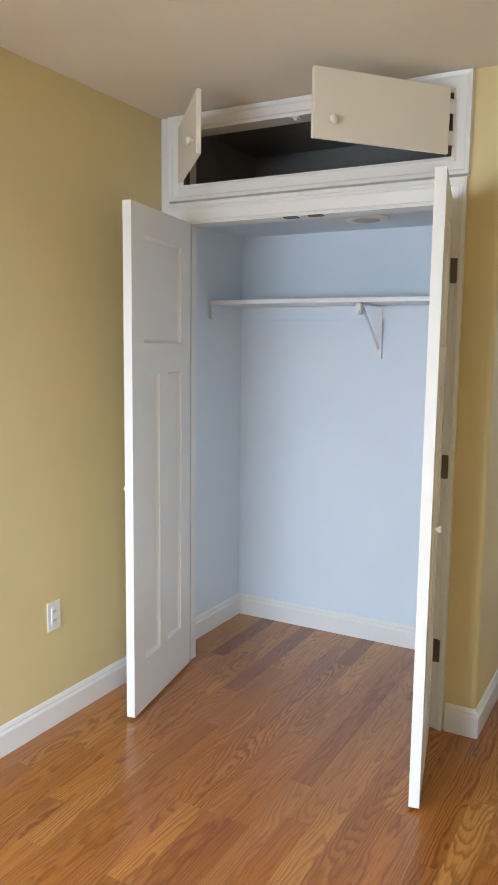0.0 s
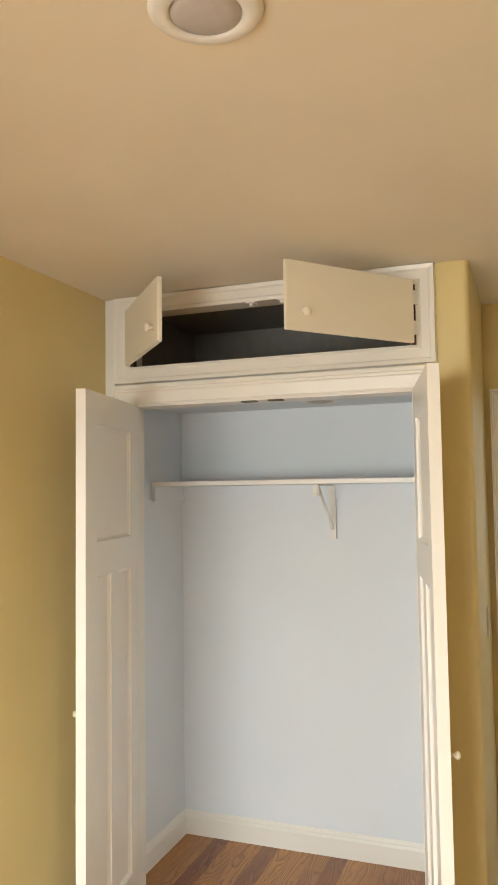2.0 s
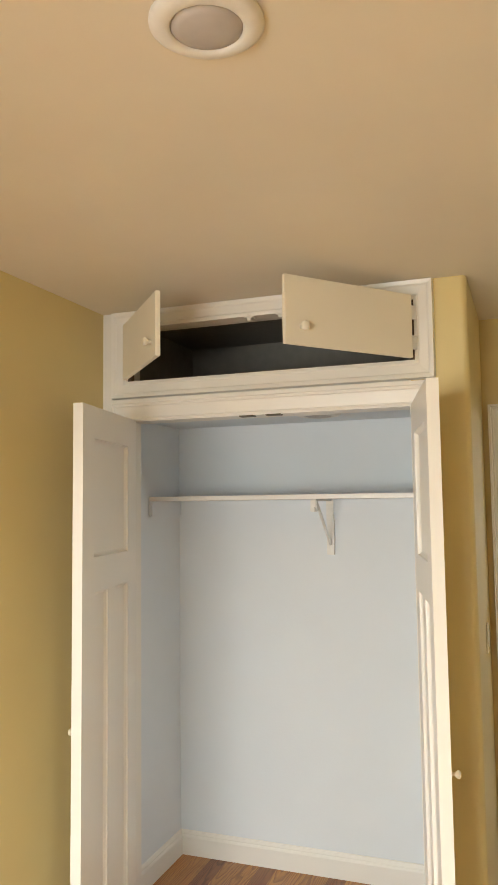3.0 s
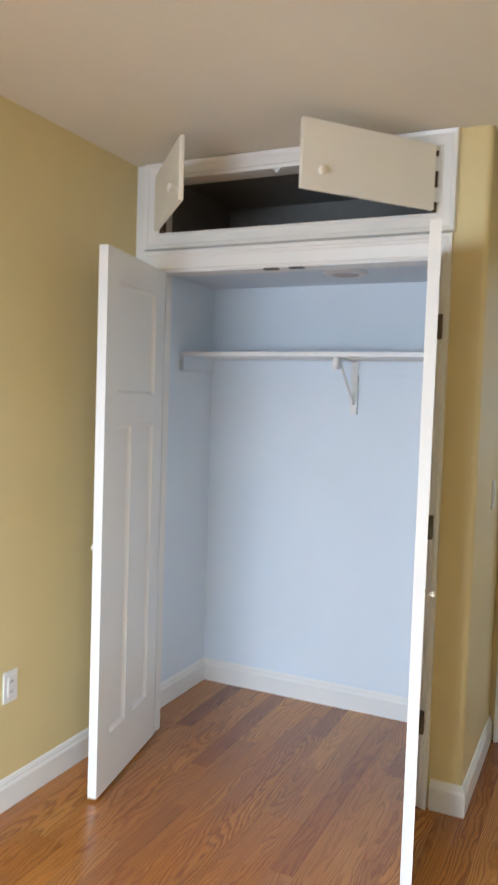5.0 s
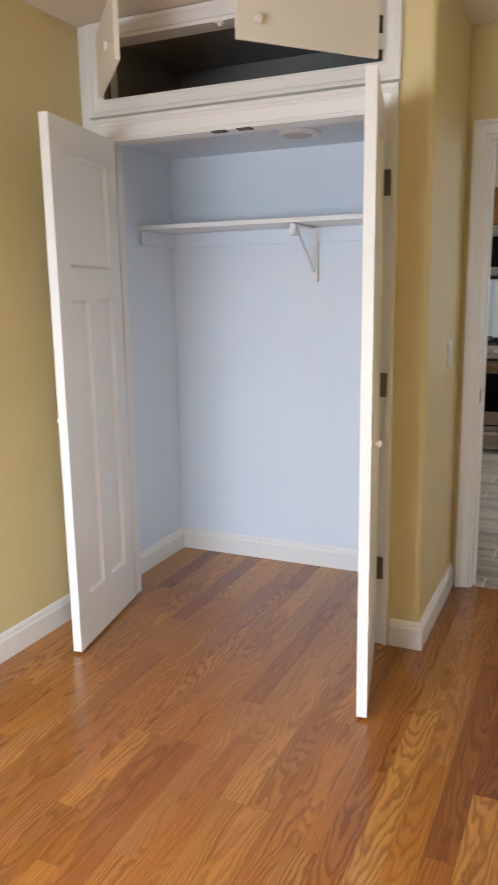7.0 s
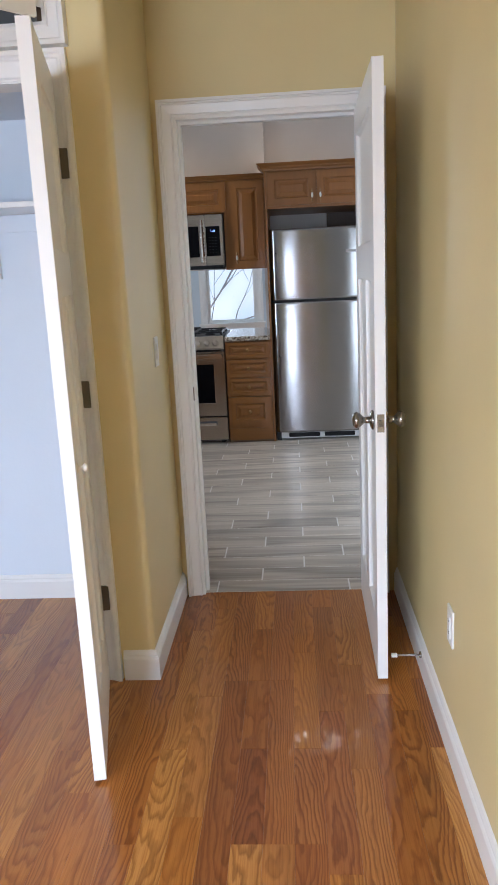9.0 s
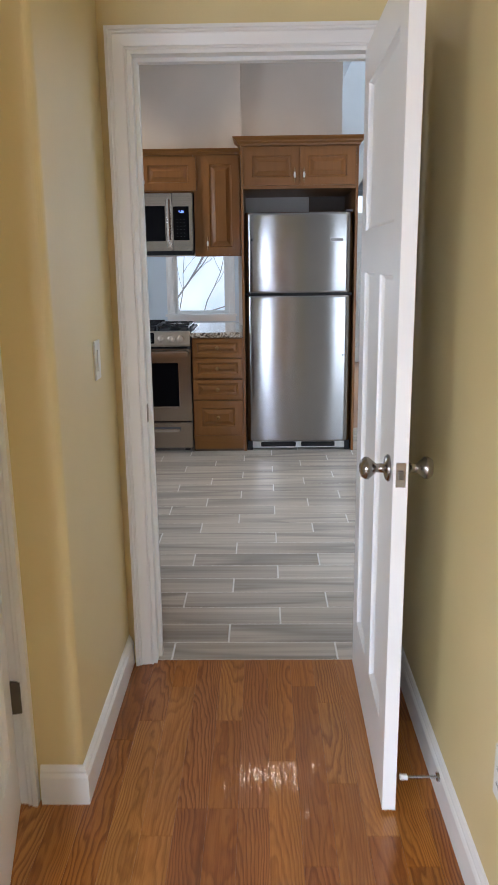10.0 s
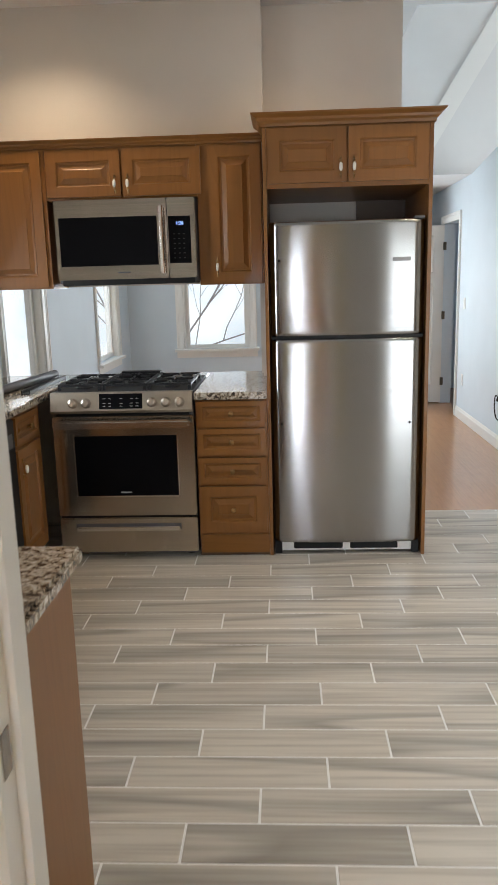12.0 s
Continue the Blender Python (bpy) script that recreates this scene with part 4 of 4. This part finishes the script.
def sash_window(name, m, w, z0, z1):
    """Double hung window in an opening of width w, centred; local -y is the room."""
    e = structure(thing(name, m, "white double hung window with a stool and casing", "window"), "", "")
    e["kind"] = "structure"
    a = w / 2
    casing("frame", -a, a, z0, z1, I4, TRIM, parent=e)
    boxes("sill", [(-a - 0.11, a + 0.11, -0.06, 0.03, z0 - 0.03, z0), (-a - 0.09, a + 0.09, -0.016, 0, z0 - 0.10, z0 - 0.031)], TRIM, e, 0.003)
    boxes("lining", [(-a, -a + 0.015, 0, 0.12, z0, z1), (a - 0.015, a, 0, 0.12, z0, z1), (-a + 0.015, a - 0.015, 0, 0.12, z1 - 0.015, z1)], TRIM, e)
    zm = (z0 + z1) / 2
    for y, za, zb in ((0.05, z0, zm + 0.02), (0.085, zm - 0.02, z1 - 0.016)):
        boxes("sash", [(-a + 0.016, -a + 0.06, y, y + 0.03, za, zb), (a - 0.06, a - 0.016, y, y + 0.03, za, zb), (-a + 0.06, a - 0.06, y, y + 0.03, za, za + 0.045), (-a + 0.06, a - 0.06, y, y + 0.03, zb - 0.04, zb)], TRIM, e)
        g = boxes("pane", [(-a + 0.06, a - 0.06, y + 0.012, y + 0.016, za + 0.045, zb - 0.04)], GLASS, e)
        g.visible_shadow = False
    return e


sash_window("window_1", pose(-0.84, DY, 0), 0.76, 0.72, 2.45)
sash_window("window_2", pose(DX, 8.02, 0, 0, 0, 90), 0.80, 0.72, 2.45)
sash_window("window_3", pose(DX, 10.525, 0, 0, 0, 90), 0.85, 0.72, 2.45)

# hall
HX = 1.78
structure(boxes("wall_hall_right", [(HX, HX + 0.12, 8.3, 11.03, 0, 2.44), (HX, HX + 0.12, 11.03, 11.80, 2.05, 2.44), (HX, HX + 0.12, 11.80, 13.0, 0, 2.44)], PALE), "pale blue grey hall wall", "wall")
bm = bmesh.new()
rake = [(8.3, 2.44), (10.6, 2.44), (9.47, 2.57), (8.3, 2.72)]
lo = [bm.verts.new((HX, y, z)) for y, z in rake]
hi = [bm.verts.new((HX + 0.12, y, z)) for y, z in rake]
bm.faces.new(lo), bm.faces.new(hi)
for i in range(4):
    bm.faces.new((lo[i], lo[(i + 1) % 4], hi[(i + 1) % 4], hi[i]))
structure(mesh_ob("wall_hall_rake", bm, PALE), "pale blue grey raked wall top", "wall")
structure(boxes("wall_hall_end", [(0.5, 1.25, 13.0, 13.12, 0, 2.5), (1.25, 1.72, 13.0, 13.12, 0, 2.1), (1.72, 4.5, 13.0, 13.12, 0, 2.5), (1.25, 1.72, 13.0, 13.12, 2.36, 2.5)], PALE), "pale blue grey hall end wall with a small high window", "wall")
structure(boxes("wall_hall_gable", [(0.5, 4.4, 10.6, 10.72, 2.44, 4.3), (HX + 0.12, 4.4, 10.6, 10.72, 0, 2.44)], CEIL_COOL), "pale wall over the low hall ceiling", "wall")
bm = bmesh.new()
ends = [(0.75, 1.60), (2.6, 4.60)]
sec = [(0.02, 10.595), (0.02, 10.582), (0.35, 10.582), (0.35, 10.595)]
rows = [[bm.verts.new((x, y, z + dz)) for dz, y in sec] for x, z in ends]
bm.faces.new(rows[0]), bm.faces.new(rows[1])
for i in range(4):
    j = (i + 1) % 4
    bm.faces.new((rows[0][i], rows[0][j], rows[1][j], rows[1][i]))
structure(mesh_ob("sloped_beam", bm, TRIM), "white painted sloping beam on the hall gable", "beam")
structure(boxes("ceiling_hall", [(0.5, 2.2, 10.721, 13.1, 2.44, 2.54)], CEIL_COOL), "white painted low hall ceiling", "ceiling")
structure(boxes("ceiling_living", [(0.5, 4.6, 7.6, 10.72, 4.3, 4.4)], CEIL_COOL), "white painted high ceiling", "ceiling")
structure(boxes("floor_hall", [(-2.0, 4.6, 7.53, 13.1, -0.1, -0.001)], OAK_FAR), "oak strip floor of the hall", "floor")
structure(boxes("wall_living_head", [(0.64, 4.5, 7.5, 7.6, KH, 4.3), (3.0, 4.5, 7.4, 7.5, 0, KH)], PALE), "pale wall above the kitchen ceiling", "wall")
baseboard("baseboard", [(HX, 8.3), (HX, 10.94)])
structure(casing("hall_door_trim", -11.80, -11.03, 0, 2.05, pose(HX, 0, 0, 0, 0, -90), TRIM), "white painted casing round the hall door", "door trim")
hall_door = panel_door("door_2", pose(HX - 0.01, 11.83, 0.012, 0, 0, 180), 0.765, 2.03, "white painted panel hall door standing open")
add_hinges(hall_door, (0.25, 1.02, 1.80), 0.030)
wall_plate("light_switch", pose(HX, 10.7, 1.2, 0, 0, -90), "white plastic light switch on the hall wall", "switch", 1)
wall_plate("wall_outlet", pose(HX, 10.7, 0.42, 0, 0, -90), "white plastic wall outlet on the hall wall", "outlet", 0)
wall_plate("wall_outlet", pose(HX, 9.25, 0.42, 0, 0, -90), "white plastic wall outlet on the hall wall", "outlet", 0)
e = thing("power_cord", pose(HX - 0.012, 9.25, 0.42), "thin black cord hanging from the hall outlet", "cord")
bm = bmesh.new()
cord = [(-0.012 - 0.05 * math.sin(math.pi * k / 14), -0.16 * (k / 14) ** 1.4, 0.015 + 0.05 * math.sin(2.2 * math.pi * k / 14) - 0.19 * (k / 14) ** 2) for k in range(15)]
for a, b in zip(cord, cord[1:]):
    add_rod(bm, a, b, 0.005, 8)
add_box(bm, (-0.03, 0.003, -0.014, 0.014, 0.0, 0.03), 0.003)
mesh_ob("cable", bm, BLACK, e)
# Unseen outer wall; its opening is added for the gable's lamp.
structure(boxes("wall_living", [(4.4, 4.52, 7.4, 8.8, 0, 4.3), (4.4, 4.52, 10.4, 13.1, 0, 4.3), (4.4, 4.52, 8.8, 10.4, 0, 1.0), (4.4, 4.52, 8.8, 10.4, 2.8, 4.3)], PALE), "pale blue grey outer wall with an unseen opening added for daylight", "wall")

# ---- outdoors ----
structure(boxes("backdrop_sky", [(-9, 9, 24.0, 24.1, -4, 12), (-14.1, -14.0, 2, 24, -4, 12)], BRIGHT), "bright hazy winter sky", "backdrop")


def branch(bm, a, d, length, rad, depth, rng):
    p = Vector(a)
    d = Vector(d).normalized()
    steps = 5
    for k in range(steps):
        q = p + d * (length / steps)
        add_rod(bm, p, q, rad * (1 - 0.12 * k), 7, rad * (1 - 0.12 * (k + 1)))
        d = (d + Vector((rng.uniform(-0.2, 0.2), rng.uniform(-0.1, 0.1), rng.uniform(-0.1, 0.16)))).normalized()
        if depth and k > 0:
            nd = (d + Vector((rng.uniform(-0.9, 0.9), rng.uniform(-0.4, 0.4), rng.uniform(-0.2, 0.7)))).normalized()
            branch(bm, q, nd, length * rng.uniform(0.45, 0.7), rad * 0.5, depth - 1, rng)
        p = q


rng = random.Random(4)
e = thing("bare_tree", pose(-3.4, 19.5, -3.0), "leafless winter tree outside the window", "tree")
bm = bmesh.new()
add_rod(bm, (0, 0, 0), (0.1, 0, 2.6), 0.17, 12, 0.12)
branch(bm, (0.1, 0, 2.5), (0.6, 0, 1), 3.8, 0.040, 3, rng)
branch(bm, (0.08, 0, 2.2), (-0.4, 0.1, 1), 3.2, 0.03, 3, rng)
branch(bm, (0.1, 0, 2.55), (1.0, -0.1, 0.35), 3.4, 0.026, 3, rng)
branch(bm, (0.1, 0.05, 2.3), (0.9, 0.1, 0.8), 4.0, 0.030, 3, rng)
mesh_ob("limbs", bm, BARK, e)
structure(boxes("ground", [(-60, 60, -50, 70, -3.1, -3.0)], plain("winter grass", (0.16, 0.14, 0.09), 0.9)), "dull winter lawn far below the windows", "ground")


# ---- floor pieces ----
def piece_mesh(name, w, l, t, mat, bevel):
    bm = bmesh.new()
    x, y = w / 2, l / 2
    b = bevel
    top = [bm.verts.new(v) for v in ((-x + b, -y + b, 0), (x - b, -y + b, 0), (x - b, y - b, 0), (-x + b, y - b, 0))]
    mid = [bm.verts.new(v) for v in ((-x, -y, -b), (x, -y, -b), (x, y, -b), (-x, y, -b))]
    low = [bm.verts.new(v) for v in ((-x, -y, -t), (x, -y, -t), (x, y, -t), (-x, y, -t))]
    bm.faces.new(top)
    for i in range(4):
        j = (i + 1) % 4
        bm.faces.new((mid[i], mid[j], top[j], top[i]))
        bm.faces.new((low[i], low[j], mid[j], mid[i]))
    me = bpy.data.meshes.new(name)
    bmesh.ops.recalc_face_normals(bm, faces=bm.faces)
    bm.to_mesh(me)
    bm.free()
    me.materials.append(mat)
    return me


cache = {}


def piece(name, parent, cx, cy, w, l, mat, bevel):
    key = (name, round(w, 4), round(l, 4))
    if key not in cache:
        cache[key] = piece_mesh(name, key[1] - 0.0003, key[2] - 0.0003, 0.018, mat, bevel)
    ob = new(name, cache[key])
    ob.parent = parent
    ob.location = (cx, cy, 0)


rng = random.Random(11)
oak_floor = structure(thing("floor", pose(0, 0, 0), "glossy oak strip floor in mixed red and golden tones", "floor"), "", "")
oak_floor["kind"] = "structure"
PW = 0.083
cols = int(math.ceil((XR - XL) / PW))
for c in range(cols):
    x0 = XL + c * PW
    w = min(PW, XR - x0)
    y = YB
    end = YK + 0.02
    length = rng.choice((0.3, 0.5, 0.7, 0.9))
    while y < end - 0.02:
        l = min(length, end - y)
        if end - y - l < 0.1:
            l = end - y
        piece("plank", oak_floor, x0 + w / 2, y + l / 2, w, l, OAK, 0.0003)
        y += l
        length = rng.choice((0.4, 0.6, 0.7, 0.8, 0.9, 1.1, 1.3))
tile_floor = structure(thing("floor_kitchen", pose(0, 0, 0), "grey wood look porcelain plank tiles with pale grout", "floor"), "", "")
tile_floor["kind"] = "structure"
TW, TL, G = 0.1515, 0.6130, 0.0068
row = 0
y = 4.924 - 9 * TW
while y < 7.53:
    y0, y1 = max(y, YK + 0.022), min(y + TW, 7.53)
    if y1 - y0 > 0.02:
        k = row - 9
        x = 0.2625 + k * 0.2043
        x = x - math.ceil((x + 2.0) / TL) * TL
        while x < 3.0:
            x0, x1 = max(x, -2.0), min(x + TL, 3.0)
            if x1 - x0 > 0.03:
                piece("tile", tile_floor, (x0 + x1) / 2, (y0 + y1) / 2, x1 - x0 - G, y1 - y0 - G, TILE, 0.001)
            x += TL
    y += TW
    row += 1
